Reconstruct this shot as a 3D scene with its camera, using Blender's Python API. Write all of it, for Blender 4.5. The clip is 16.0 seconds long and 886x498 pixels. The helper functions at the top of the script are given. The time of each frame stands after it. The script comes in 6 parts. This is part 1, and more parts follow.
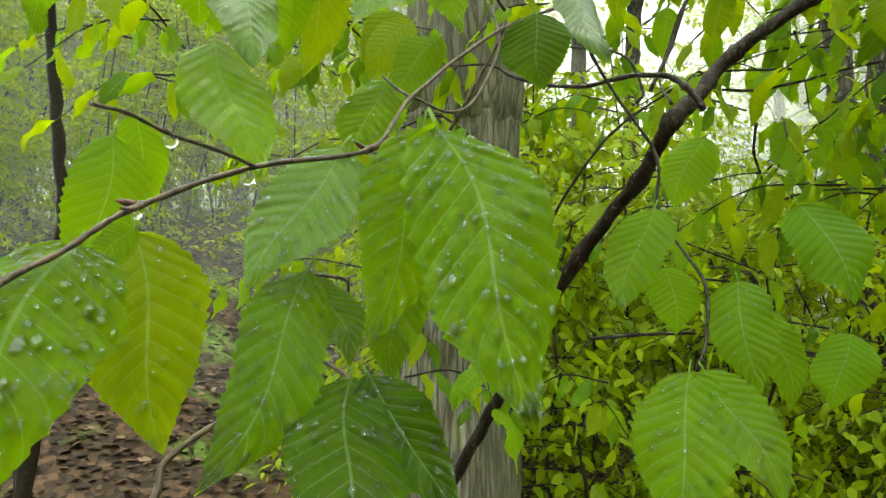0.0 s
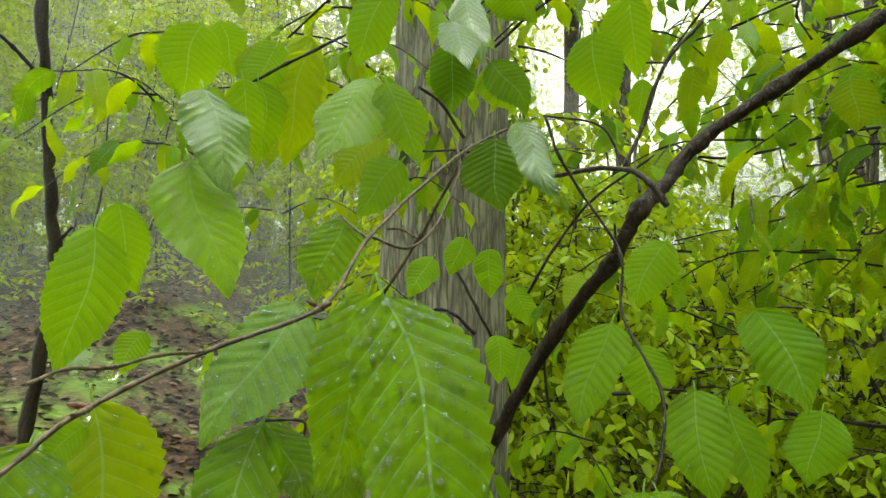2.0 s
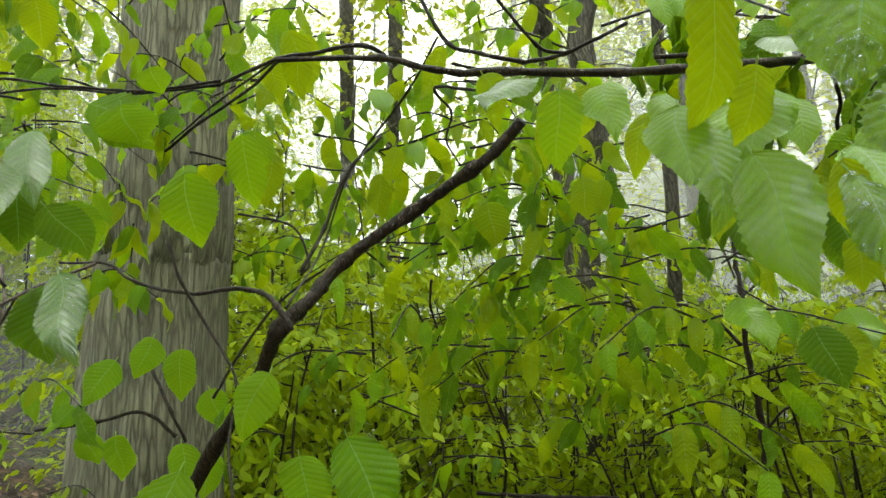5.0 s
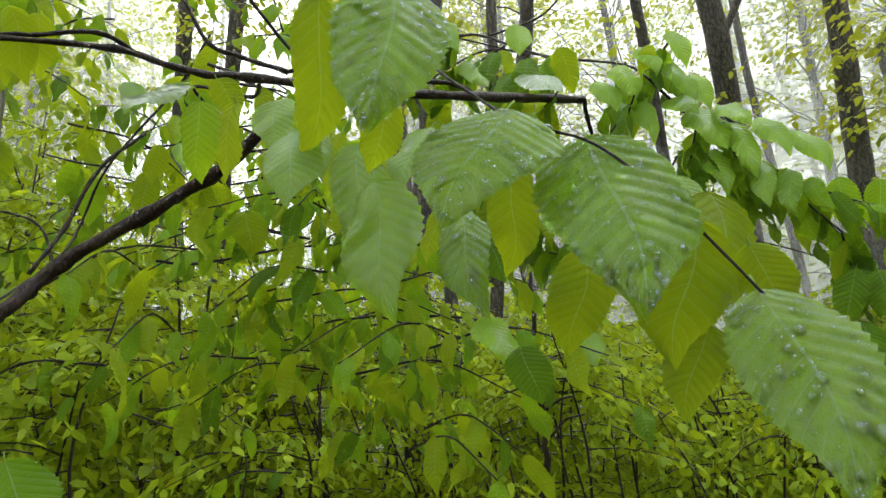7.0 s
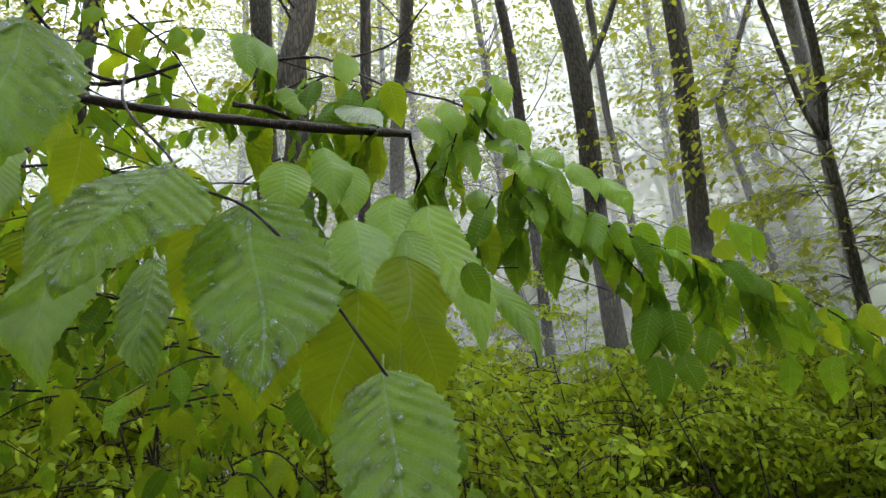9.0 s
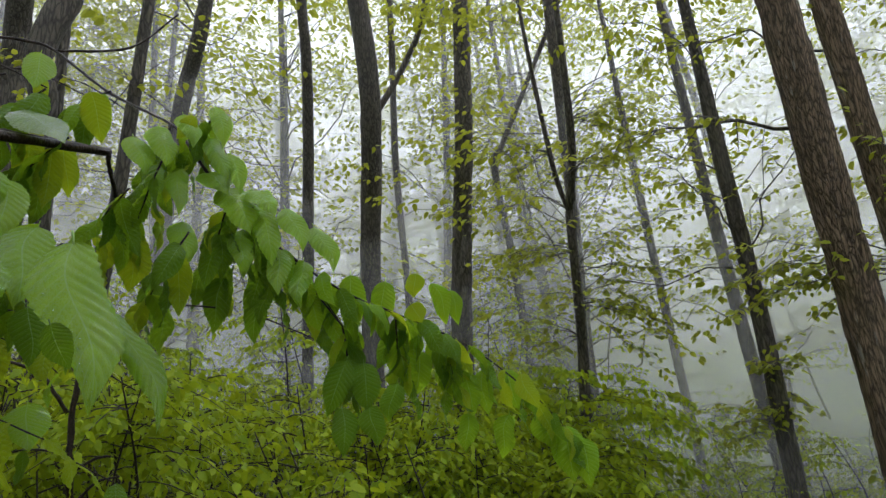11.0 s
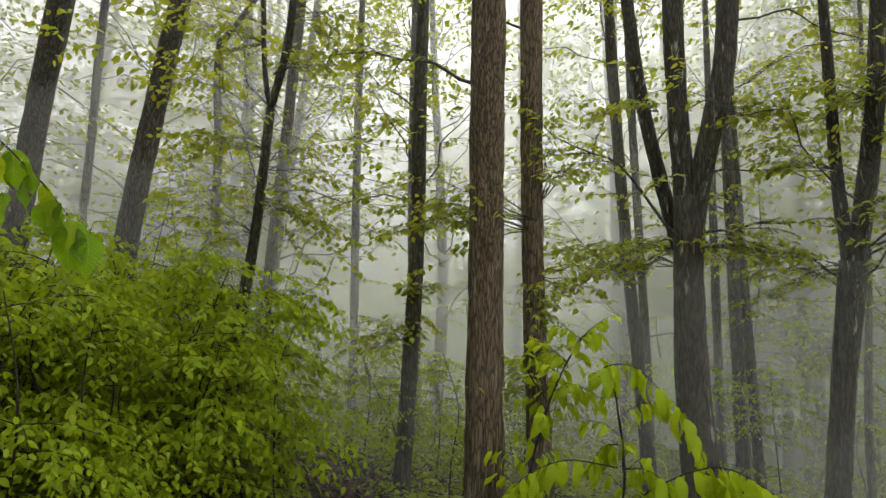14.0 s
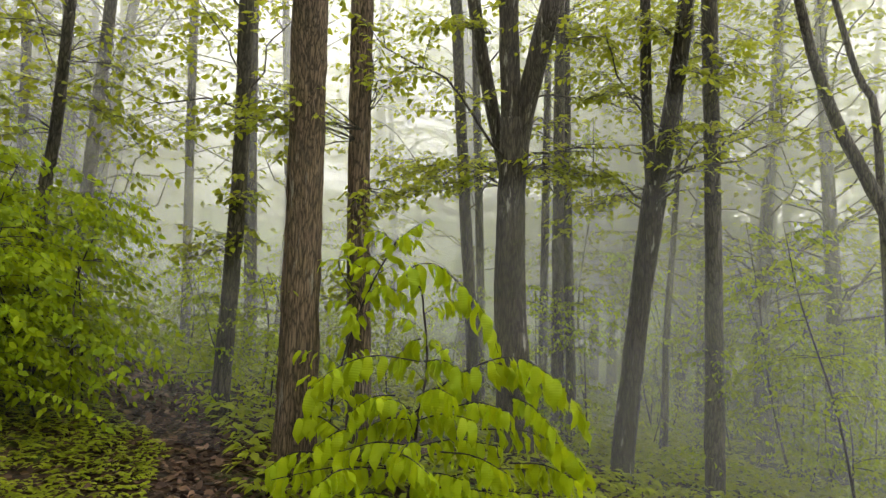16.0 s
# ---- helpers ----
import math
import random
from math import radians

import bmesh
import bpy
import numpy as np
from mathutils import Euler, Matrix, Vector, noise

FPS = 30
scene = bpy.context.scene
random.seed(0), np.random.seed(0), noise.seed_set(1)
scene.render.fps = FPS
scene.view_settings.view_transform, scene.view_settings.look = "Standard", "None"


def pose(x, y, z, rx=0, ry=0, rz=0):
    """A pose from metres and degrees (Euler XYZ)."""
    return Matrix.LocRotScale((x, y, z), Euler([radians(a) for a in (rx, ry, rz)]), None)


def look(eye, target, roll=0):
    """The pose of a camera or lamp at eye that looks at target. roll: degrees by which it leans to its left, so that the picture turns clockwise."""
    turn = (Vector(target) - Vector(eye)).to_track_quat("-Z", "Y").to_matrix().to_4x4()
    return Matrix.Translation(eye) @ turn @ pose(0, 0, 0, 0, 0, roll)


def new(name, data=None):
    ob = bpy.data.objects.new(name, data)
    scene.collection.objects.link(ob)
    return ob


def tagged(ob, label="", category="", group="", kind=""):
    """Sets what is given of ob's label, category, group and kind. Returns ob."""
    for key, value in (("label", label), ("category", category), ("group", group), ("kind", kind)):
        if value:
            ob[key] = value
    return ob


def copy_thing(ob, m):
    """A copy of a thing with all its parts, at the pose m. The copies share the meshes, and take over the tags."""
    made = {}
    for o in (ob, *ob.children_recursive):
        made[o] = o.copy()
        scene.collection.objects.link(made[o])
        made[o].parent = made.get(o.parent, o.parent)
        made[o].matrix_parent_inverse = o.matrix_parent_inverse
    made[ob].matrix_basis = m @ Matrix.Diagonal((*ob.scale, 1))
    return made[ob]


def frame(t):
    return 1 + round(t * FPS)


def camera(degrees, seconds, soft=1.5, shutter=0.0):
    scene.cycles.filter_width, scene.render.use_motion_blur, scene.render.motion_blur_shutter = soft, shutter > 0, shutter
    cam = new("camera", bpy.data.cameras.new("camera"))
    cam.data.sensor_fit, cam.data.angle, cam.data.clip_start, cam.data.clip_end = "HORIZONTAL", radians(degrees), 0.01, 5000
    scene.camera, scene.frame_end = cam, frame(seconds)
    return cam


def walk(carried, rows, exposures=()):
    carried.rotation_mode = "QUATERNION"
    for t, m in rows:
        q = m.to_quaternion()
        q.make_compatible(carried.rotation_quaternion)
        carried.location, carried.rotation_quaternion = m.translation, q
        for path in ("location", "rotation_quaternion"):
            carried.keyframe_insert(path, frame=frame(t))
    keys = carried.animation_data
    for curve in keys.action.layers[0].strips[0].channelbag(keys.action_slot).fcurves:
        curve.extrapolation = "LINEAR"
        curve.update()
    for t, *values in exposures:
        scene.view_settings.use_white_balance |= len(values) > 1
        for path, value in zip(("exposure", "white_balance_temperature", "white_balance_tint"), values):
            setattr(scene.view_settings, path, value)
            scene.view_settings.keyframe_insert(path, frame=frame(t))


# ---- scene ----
cam = camera(68.3, 16.0, soft=1.4)
PATH = [
    (0, -0.0005, 0.002, 1.7462, 99.698, -0.931, 0.207),
    (0.5, 0.002, -0.0004, 1.7642, 100.612, -1.177, 0.476),
    (1, 0.0073, -0.0038, 1.7769, 101.092, -0.873, 1.031),
    (1.5, 0.0119, -0.013, 1.7899, 101.458, -1.001, 1.207),
    (2, 0.0217, -0.0235, 1.8017, 102.169, -0.642, 0.017),
    (2.5, 0.0448, -0.0326, 1.8152, 103.372, 0.348, -2.412),
    (3, 0.0672, -0.0484, 1.8283, 104.823, 1.085, -4.578),
    (3.5, 0.0752, -0.0563, 1.8379, 106.111, 1.341, -6.67),
    (4, 0.0905, -0.0611, 1.8441, 106.781, 1.599, -9.391),
    (4.5, 0.1241, -0.0606, 1.8471, 107.015, 3.002, -13.286),
    (5, 0.1654, -0.0715, 1.8488, 107.144, 4.124, -17.689),
    (7.5, 0.2911, -0.1241, 1.8405, 106.701, 5.642, -33.815),
    (8, 0.312, -0.1307, 1.8362, 106.544, 6.317, -36.141),
    (10.5, 0.388, -0.2607, 1.8977, 108.279, 5.196, -56.383),
    (11, 0.4082, -0.2823, 1.8809, 107.483, 4.85, -62.581),
    (11.5, 0.425, -0.2844, 1.8719, 106.298, 3.357, -69.549),
    (12, 0.451, -0.2771, 1.8592, 104.791, 2.16, -73.997),
    (12.5, 0.4897, -0.3197, 1.7787, 103.724, -0.422, -77.83),
    (13, 0.4987, -0.4415, 1.7216, 102.279, -1.677, -81.242),
    (13.5, 0.4674, -0.5798, 1.6727, 101.408, -1.891, -84.645),
    (14, 0.4616, -0.6796, 1.6396, 100.442, -2.036, -88.436),
    (14.5, 0.4706, -0.7764, 1.5767, 99.903, -2.192, -91.933),
    (15, 0.4734, -0.8794, 1.5237, 98.878, -1.887, -94.061),
    (15.5, 0.486, -0.9669, 1.4491, 97.287, -1.504, -96.413),
    (16, 0.4834, -1.0528, 1.3557, 96.134, -1.92, -100.082),
]

EXPOSURES = [(0, 1.28, 6500, -8), (3.5, 1.2, 6400, -6), (5, 1.08, 6300, -3), (7.5, 0.9, 5850, 12), (8.2, 0.8, 5800, 13), (10.5, 0.18, 5600, 17), (12.5, 0.18, 5800, 17), (13, 0.3, 5950, 16), (14.5, 0.6, 6200, 16), (16, 0.92, 6400, 15)]
walk(cam, [(t, pose(*p)) for t, *p in PATH], EXPOSURES)

# ---- world and light: overcast, wet, misty ----
world = bpy.data.worlds.new("overcast_sky")
scene.world = world
world.use_nodes = True
wn, wl = world.node_tree.nodes, world.node_tree.links
wn.clear()
sky = wn.new("ShaderNodeTexSky")
sky.sky_type, sky.sun_disc = "NISHITA", False
sky.sun_elevation, sky.sun_rotation = radians(58), radians(162)
sky.air_density, sky.dust_density = 1.0, 6.0
sky_bg = wn.new("ShaderNodeBackground")
sky_bg.inputs["Strength"].default_value = 0.05
cloud_bg = wn.new("ShaderNodeBackground")
cloud_bg.inputs["Color"].default_value = (0.985, 0.985, 0.935, 1)
cloud_bg.inputs["Strength"].default_value = 2.1
both = wn.new("ShaderNodeAddShader")
wout = wn.new("ShaderNodeOutputWorld")
wl.new(sky.outputs["Color"], sky_bg.inputs["Color"])
wl.new(sky_bg.outputs[0], both.inputs[0])
wl.new(cloud_bg.outputs[0], both.inputs[1])
wl.new(both.outputs[0], wout.inputs["Surface"])

sun_data = bpy.data.lights.new("sun", "SUN")
sun_data.energy, sun_data.angle, sun_data.color = 1.1, radians(28), (1.0, 0.97, 0.92)
sun = new("sun", sun_data)
sun.matrix_world = look((3, -9, 15), (0, 0, 0))


# ---- materials ----
def nodes_of(name):
    m = bpy.data.materials.new(name)
    m.use_nodes = True
    n, l = m.node_tree.nodes, m.node_tree.links
    n.clear()
    return m, n, l


def math_node(n, l, op, a, b=None):
    k = n.new("ShaderNodeMath")
    k.operation = op
    for i, v in enumerate((a, b)):
        if v is None:
            continue
        if isinstance(v, (int, float)):
            k.inputs[i].default_value = v
        else:
            l.new(v, k.inputs[i])
    return k.outputs[0]


def ramp(n, l, fac, stops):
    r = n.new("ShaderNodeValToRGB")
    e = r.color_ramp.elements
    e[0].position, e[0].color = stops[0][0], (*stops[0][1], 1)
    e[1].position, e[1].color = stops[-1][0], (*stops[-1][1], 1)
    for p, c in stops[1:-1]:
        k = e.new(p)
        k.color = (*c, 1)
    l.new(fac, r.inputs[0])
    return r.outputs[0]


def mixed(n, l, fac, a, b, blend="MIX"):
    k = n.new("ShaderNodeMix")
    k.data_type, k.blend_type = "RGBA", blend
    for sock, v in ((k.inputs[0], fac), (k.inputs[6], a), (k.inputs[7], b)):
        if isinstance(v, (int, float)):
            sock.default_value = v
        elif isinstance(v, tuple):
            sock.default_value = (*v, 1)
        else:
            l.new(v, sock)
    return k.outputs[2]


def noise_tex(n, l, scale, detail=3, vec=None, rough=0.55):
    t = n.new("ShaderNodeTexNoise")
    t.inputs["Scale"].default_value, t.inputs["Detail"].default_value, t.inputs["Roughness"].default_value = scale, detail, rough
    if vec is not None:
        l.new(vec, t.inputs["Vector"])
    return t.outputs["Fac"]


def leaf_material(name, low, high, through_col, rough=0.4, veins=True, island=False, spec=0.16, wet=0.16, film_ior=1.35):
    """A wet beech leaf: waxy top, light through the blade, paler ribs along the blade's own coordinates."""
    m, n, l = nodes_of(name)
    out = n.new("ShaderNodeOutputMaterial")
    if island:
        rnd = n.new("ShaderNodeNewGeometry").outputs["Random Per Island"]
    else:
        rnd = n.new("ShaderNodeObjectInfo").outputs["Random"]
    blotch = noise_tex(n, l, 26, 4)
    fac = math_node(n, l, "ADD", math_node(n, l, "MULTIPLY", rnd, 0.75), math_node(n, l, "MULTIPLY", math_node(n, l, "SUBTRACT", blotch, 0.38), 0.9))
    col = mixed(n, l, fac, low, high)
    thru = mixed(n, l, fac, tuple(0.8 * c for c in through_col), through_col)
    bs = n.new("ShaderNodeBsdfPrincipled")
    bs.inputs["Roughness"].default_value = rough
    bs.inputs["IOR"].default_value = 1.42
    bs.inputs["Specular IOR Level"].default_value = spec
    if veins:
        bs.inputs["Coat Weight"].default_value, bs.inputs["Coat Roughness"].default_value, bs.inputs["Coat IOR"].default_value = wet, 0.12, film_ior
    if veins:
        uv = n.new("ShaderNodeUVMap")
        sep = n.new("ShaderNodeSeparateXYZ")
        l.new(uv.outputs[0], sep.inputs[0])
        av = math_node(n, l, "ABSOLUTE", math_node(n, l, "SUBTRACT", sep.outputs[1], 0.5))
        along = math_node(n, l, "SUBTRACT", sep.outputs[0], math_node(n, l, "MULTIPLY", av, 0.36))
        wave = math_node(n, l, "COSINE", math_node(n, l, "MULTIPLY", along, 12 * 2 * math.pi))
        rib = math_node(n, l, "POWER", math_node(n, l, "MAXIMUM", wave, 0.0), 36)
        mid = math_node(n, l, "LESS_THAN", av, 0.012)
        line = math_node(n, l, "MAXIMUM", math_node(n, l, "MULTIPLY", rib, 0.85), math_node(n, l, "MULTIPLY", mid, 1.0))
        pale = mixed(n, l, 0.6, col, (0.42, 0.60, 0.20))
        col = mixed(n, l, line, col, pale)
        # Bands between the ribs are painted darker, like shading on the pleats.
        pleat_shade = math_node(n, l, "MULTIPLY", math_node(n, l, "MAXIMUM", math_node(n, l, "MULTIPLY", wave, -1.0), 0.0), 0.14)
        col = mixed(n, l, pleat_shade, col, low)
        bump = n.new("ShaderNodeBump")
        bump.inputs["Strength"].default_value, bump.inputs["Distance"].default_value = 1.0, 0.003
        fine = noise_tex(n, l, 420, 2)
        l.new(math_node(n, l, "ADD", math_node(n, l, "MULTIPLY", fine, 0.5), math_node(n, l, "MULTIPLY", wave, -0.34)), bump.inputs["Height"])
        l.new(bump.outputs[0], bs.inputs["Normal"])
        film = noise_tex(n, l, 60, 3)
        l.new(ramp(n, l, film, [(0.35, (rough - 0.1,) * 3), (0.7, (rough + 0.16,) * 3)]), bs.inputs["Roughness"])
    tr = n.new("ShaderNodeBsdfTranslucent")
    l.new(col, bs.inputs["Base Color"])
    l.new(thru, tr.inputs["Color"])
    mx = n.new("ShaderNodeMixShader")
    mx.inputs[0].default_value = 0.45
    l.new(bs.outputs[0], mx.inputs[1])
    l.new(tr.outputs[0], mx.inputs[2])
    l.new(mx.outputs[0], out.inputs["Surface"])
    return m


# young is yellowed like a backlit blade; pale greyed and glossy like sky sheen
LEAF = {
    "green": leaf_material("leaf_green", (0.15, 0.32, 0.003), (0.25, 0.42, 0.005), (0.46, 0.67, 0.006)),
    "young": leaf_material("leaf_backlit", (0.24, 0.37, 0.003), (0.35, 0.45, 0.004), (0.54, 0.65, 0.005)),
    "dark": leaf_material("leaf_dark", (0.085, 0.195, 0.004), (0.135, 0.260, 0.005), (0.26, 0.42, 0.008)),
    "wet": leaf_material("leaf_wet", (0.20, 0.39, 0.008), (0.30, 0.49, 0.012), (0.46, 0.68, 0.012), rough=0.3, spec=0.42, wet=0.6, film_ior=1.45),
    "crown": leaf_material("leaf_sapling", (0.21, 0.31, 0.004), (0.34, 0.42, 0.006), (0.55, 0.63, 0.008), rough=0.45, veins=False),
    "pale": leaf_material("leaf_shining", (0.16, 0.30, 0.04), (0.22, 0.36, 0.06), (0.30, 0.46, 0.04), rough=0.25, spec=0.8, wet=0.9, film_ior=1.65),
}
FOLIAGE = leaf_material("foliage", (0.092, 0.16, 0.003), (0.26, 0.335, 0.005), (0.43, 0.505, 0.008), rough=0.4, veins=False, island=True)
FOLIAGE_HIGH = leaf_material("canopy_foliage", (0.125, 0.16, 0.014), (0.25, 0.275, 0.022), (0.43, 0.46, 0.028), rough=0.5, veins=False, island=True)
HERB = leaf_material("herb_foliage", (0.15, 0.19, 0.012), (0.29, 0.33, 0.025), (0.42, 0.47, 0.025), rough=0.45, veins=False, island=True)


def bark_material(name, dark, light, streak, scale=1.0, depth=0.004, rough=0.75, flecks=0.0, spec=0.5, cracks=0.75):
    m, n, l = nodes_of(name)
    out = n.new("ShaderNodeOutputMaterial")
    bs = n.new("ShaderNodeBsdfPrincipled")
    tc = n.new("ShaderNodeTexCoord")
    mp = n.new("ShaderNodeMapping")
    mp.inputs["Scale"].default_value = (scale, scale, scale * streak)
    l.new(tc.outputs["Object"], mp.inputs[0])
    a = noise_tex(n, l, 30, 8, mp.outputs[0], 0.7)
    b = noise_tex(n, l, 5, 3)
    v = n.new("ShaderNodeTexVoronoi")
    v.feature = "DISTANCE_TO_EDGE"
    v.inputs["Scale"].default_value = 22
    warp = n.new("ShaderNodeTexNoise")
    warp.inputs["Scale"].default_value, warp.inputs["Detail"].default_value = 14, 4
    l.new(mp.outputs[0], warp.inputs["Vector"])
    shift = n.new("ShaderNodeMix")
    shift.data_type, shift.blend_type = "RGBA", "ADD"
    shift.inputs[0].default_value = 0.09
    l.new(mp.outputs[0], shift.inputs[6])
    l.new(warp.outputs["Color"], shift.inputs[7])
    l.new(shift.outputs[2], v.inputs["Vector"])
    crack = ramp(n, l, v.outputs["Distance"], [(0.0, (0.08, 0.08, 0.08)), (0.22, (1, 1, 1))])
    rnd = n.new("ShaderNodeObjectInfo").outputs["Random"]
    tone = math_node(n, l, "ADD", math_node(n, l, "MULTIPLY", a, 1.3), math_node(n, l, "MULTIPLY", b, 0.5))
    tone = math_node(n, l, "ADD", math_node(n, l, "SUBTRACT", tone, 0.52), math_node(n, l, "MULTIPLY", rnd, 0.15))
    col = mixed(n, l, tone, dark, light)
    col = mixed(n, l, cracks, col, crack, "MULTIPLY")
    if flecks:
        f = noise_tex(n, l, 9, 5, mp.outputs[0], 0.7)
        col = mixed(n, l, ramp(n, l, f, [(0.66 - 0.11 * flecks, (0, 0, 0)), (0.74 - 0.11 * flecks, (flecks,) * 3)]), col, (0.46, 0.45, 0.39))
    l.new(col, bs.inputs["Base Color"])
    bs.inputs["Roughness"].default_value = rough
    bs.inputs["Specular IOR Level"].default_value = spec
    bump = n.new("ShaderNodeBump")
    bump.inputs["Strength"].default_value, bump.inputs["Distance"].default_value = 0.9, depth
    hgt = math_node(n, l, "ADD", a, math_node(n, l, "MULTIPLY", crack, 0.6))
    l.new(hgt, bump.inputs["Height"])
    l.new(bump.outputs[0], bs.inputs["Normal"])
    l.new(bs.outputs[0], out.inputs["Surface"])
    return m


BARK_GREY = bark_material("bark_grey_furrowed", (0.105, 0.096, 0.070), (0.33, 0.305, 0.225), 0.11, 3.3, 0.008, flecks=0.5, cracks=0.55, spec=0.25)
BARK_PLATED = bark_material("bark_brown_plated", (0.045, 0.032, 0.020), (0.32, 0.23, 0.145), 0.12, 2.1, 0.014, flecks=0.4, cracks=0.85, spec=0.25)
BARK_DARK = bark_material("bark_dark_wet", (0.040, 0.034, 0.026), (0.145, 0.127, 0.096), 0.2, 1.6, 0.010, 0.65, spec=0.25)
BARK_LICHEN = bark_material("bark_dark_lichen", (0.024, 0.020, 0.015), (0.12, 0.10, 0.075), 0.16, 1.6, 0.012, 0.6, flecks=0.6, spec=0.25)
BARK_FAR = bark_material("bark_grey_smooth", (0.06, 0.055, 0.048), (0.14, 0.13, 0.112), 0.2, 1.0, 0.006, 0.7)
TWIG = bark_material("twig_bark_wet", (0.010, 0.007, 0.005), (0.050, 0.030, 0.020), 0.5, 6.0, 0.0012, 0.5, spec=0.25)
STEM = bark_material("stem_bark_wet", (0.010, 0.0055, 0.004), (0.05, 0.027, 0.018), 0.4, 6.0, 0.002, 0.55, spec=0.22)
BUD = bark_material("bud_scales", (0.06, 0.016, 0.010), (0.20, 0.055, 0.028), 0.6, 8.0, 0.0004, 0.4)
TWIG_TAN = bark_material("twig_bark_tan", (0.06, 0.034, 0.020), (0.17, 0.11, 0.062), 0.5, 6.0, 0.0004, 0.45)


def water_material():
    """A thin bead of clear water: the leaf shows through it, and it glints."""
    m, n, l = nodes_of("rain_water")
    out = n.new("ShaderNodeOutputMaterial")
    still = n.new("ShaderNodeBsdfTransparent")
    still.inputs["Color"].default_value = (0.93, 0.985, 0.82, 1)
    bend = n.new("ShaderNodeBsdfRefraction")
    bend.inputs["IOR"].default_value, bend.inputs["Roughness"].default_value = 1.33, 0.0
    clear = n.new("ShaderNodeMixShader")
    clear.inputs[0].default_value = 0.35
    l.new(still.outputs[0], clear.inputs[1])
    l.new(bend.outputs[0], clear.inputs[2])
    shine = n.new("ShaderNodeBsdfGlossy")
    shine.inputs["Roughness"].default_value = 0.03
    edge = n.new("ShaderNodeFresnel")
    edge.inputs["IOR"].default_value = 1.58
    mx = n.new("ShaderNodeMixShader")
    l.new(edge.outputs[0], mx.inputs[0])
    l.new(clear.outputs[0], mx.inputs[1])
    l.new(shine.outputs[0], mx.inputs[2])
    l.new(mx.outputs[0], out.inputs["Surface"])
    return m


def ground_material():
    m, n, l = nodes_of("leaf_litter_soil")
    out = n.new("ShaderNodeOutputMaterial")
    bs = n.new("ShaderNodeBsdfPrincipled")
    tc = n.new("ShaderNodeTexCoord").outputs["Object"]
    a = noise_tex(n, l, 1.3, 5, tc)
    v = n.new("ShaderNodeTexVoronoi")
    v.inputs["Scale"].default_value = 19
    l.new(tc, v.inputs["Vector"])
    sep = n.new("ShaderNodeSeparateColor")
    l.new(v.outputs["Color"], sep.inputs[0])
    litter = ramp(n, l, sep.outputs[0], [(0.0, (0.014, 0.009, 0.006)), (0.5, (0.04, 0.023, 0.014)), (1.0, (0.09, 0.05, 0.03))])
    moss = mixed(n, l, noise_tex(n, l, 14, 3, tc), (0.07, 0.12, 0.015), (0.13, 0.19, 0.03))
    span = n.new("ShaderNodeVectorMath")
    span.operation = "LENGTH"
    l.new(tc, span.inputs[0])
    slope = math_node(n, l, "MULTIPLY", ramp(n, l, math_node(n, l, "DIVIDE", span.outputs["Value"], 20.0), [(0.4, (0, 0, 0)), (0.75, (1, 1, 1))]), 0.85)
    col = mixed(n, l, math_node(n, l, "MAXIMUM", ramp(n, l, a, [(0.52, (0, 0, 0)), (0.64, (0.9, 0.9, 0.9))]), slope), litter, moss)
    l.new(col, bs.inputs["Base Color"])
    bs.inputs["Roughness"].default_value, bs.inputs["Specular IOR Level"].default_value = 0.75, 0.2
    bump = n.new("ShaderNodeBump")
    bump.inputs["Strength"].default_value, bump.inputs["Distance"].default_value = 0.8, 0.02
    l.new(v.outputs["Distance"], bump.inputs["Height"])
    l.new(bump.outputs[0], bs.inputs["Normal"])
    l.new(bs.outputs[0], out.inputs["Surface"])
    return m


def litter_material():
    m, n, l = nodes_of("dead_beech_leaves")
    out = n.new("ShaderNodeOutputMaterial")
    bs = n.new("ShaderNodeBsdfPrincipled")
    rnd = n.new("ShaderNodeNewGeometry").outputs["Random Per Island"]
    l.new(ramp(n, l, rnd, [(0, (0.018, 0.010, 0.007)), (0.5, (0.05, 0.028, 0.018)), (0.85, (0.11, 0.062, 0.038)), (1, (0.20, 0.13, 0.09))]), bs.inputs["Base Color"])
    bs.inputs["Roughness"].default_value, bs.inputs["Specular IOR Level"].default_value = 0.6, 0.2
    l.new(bs.outputs[0], out.inputs["Surface"])
    return m


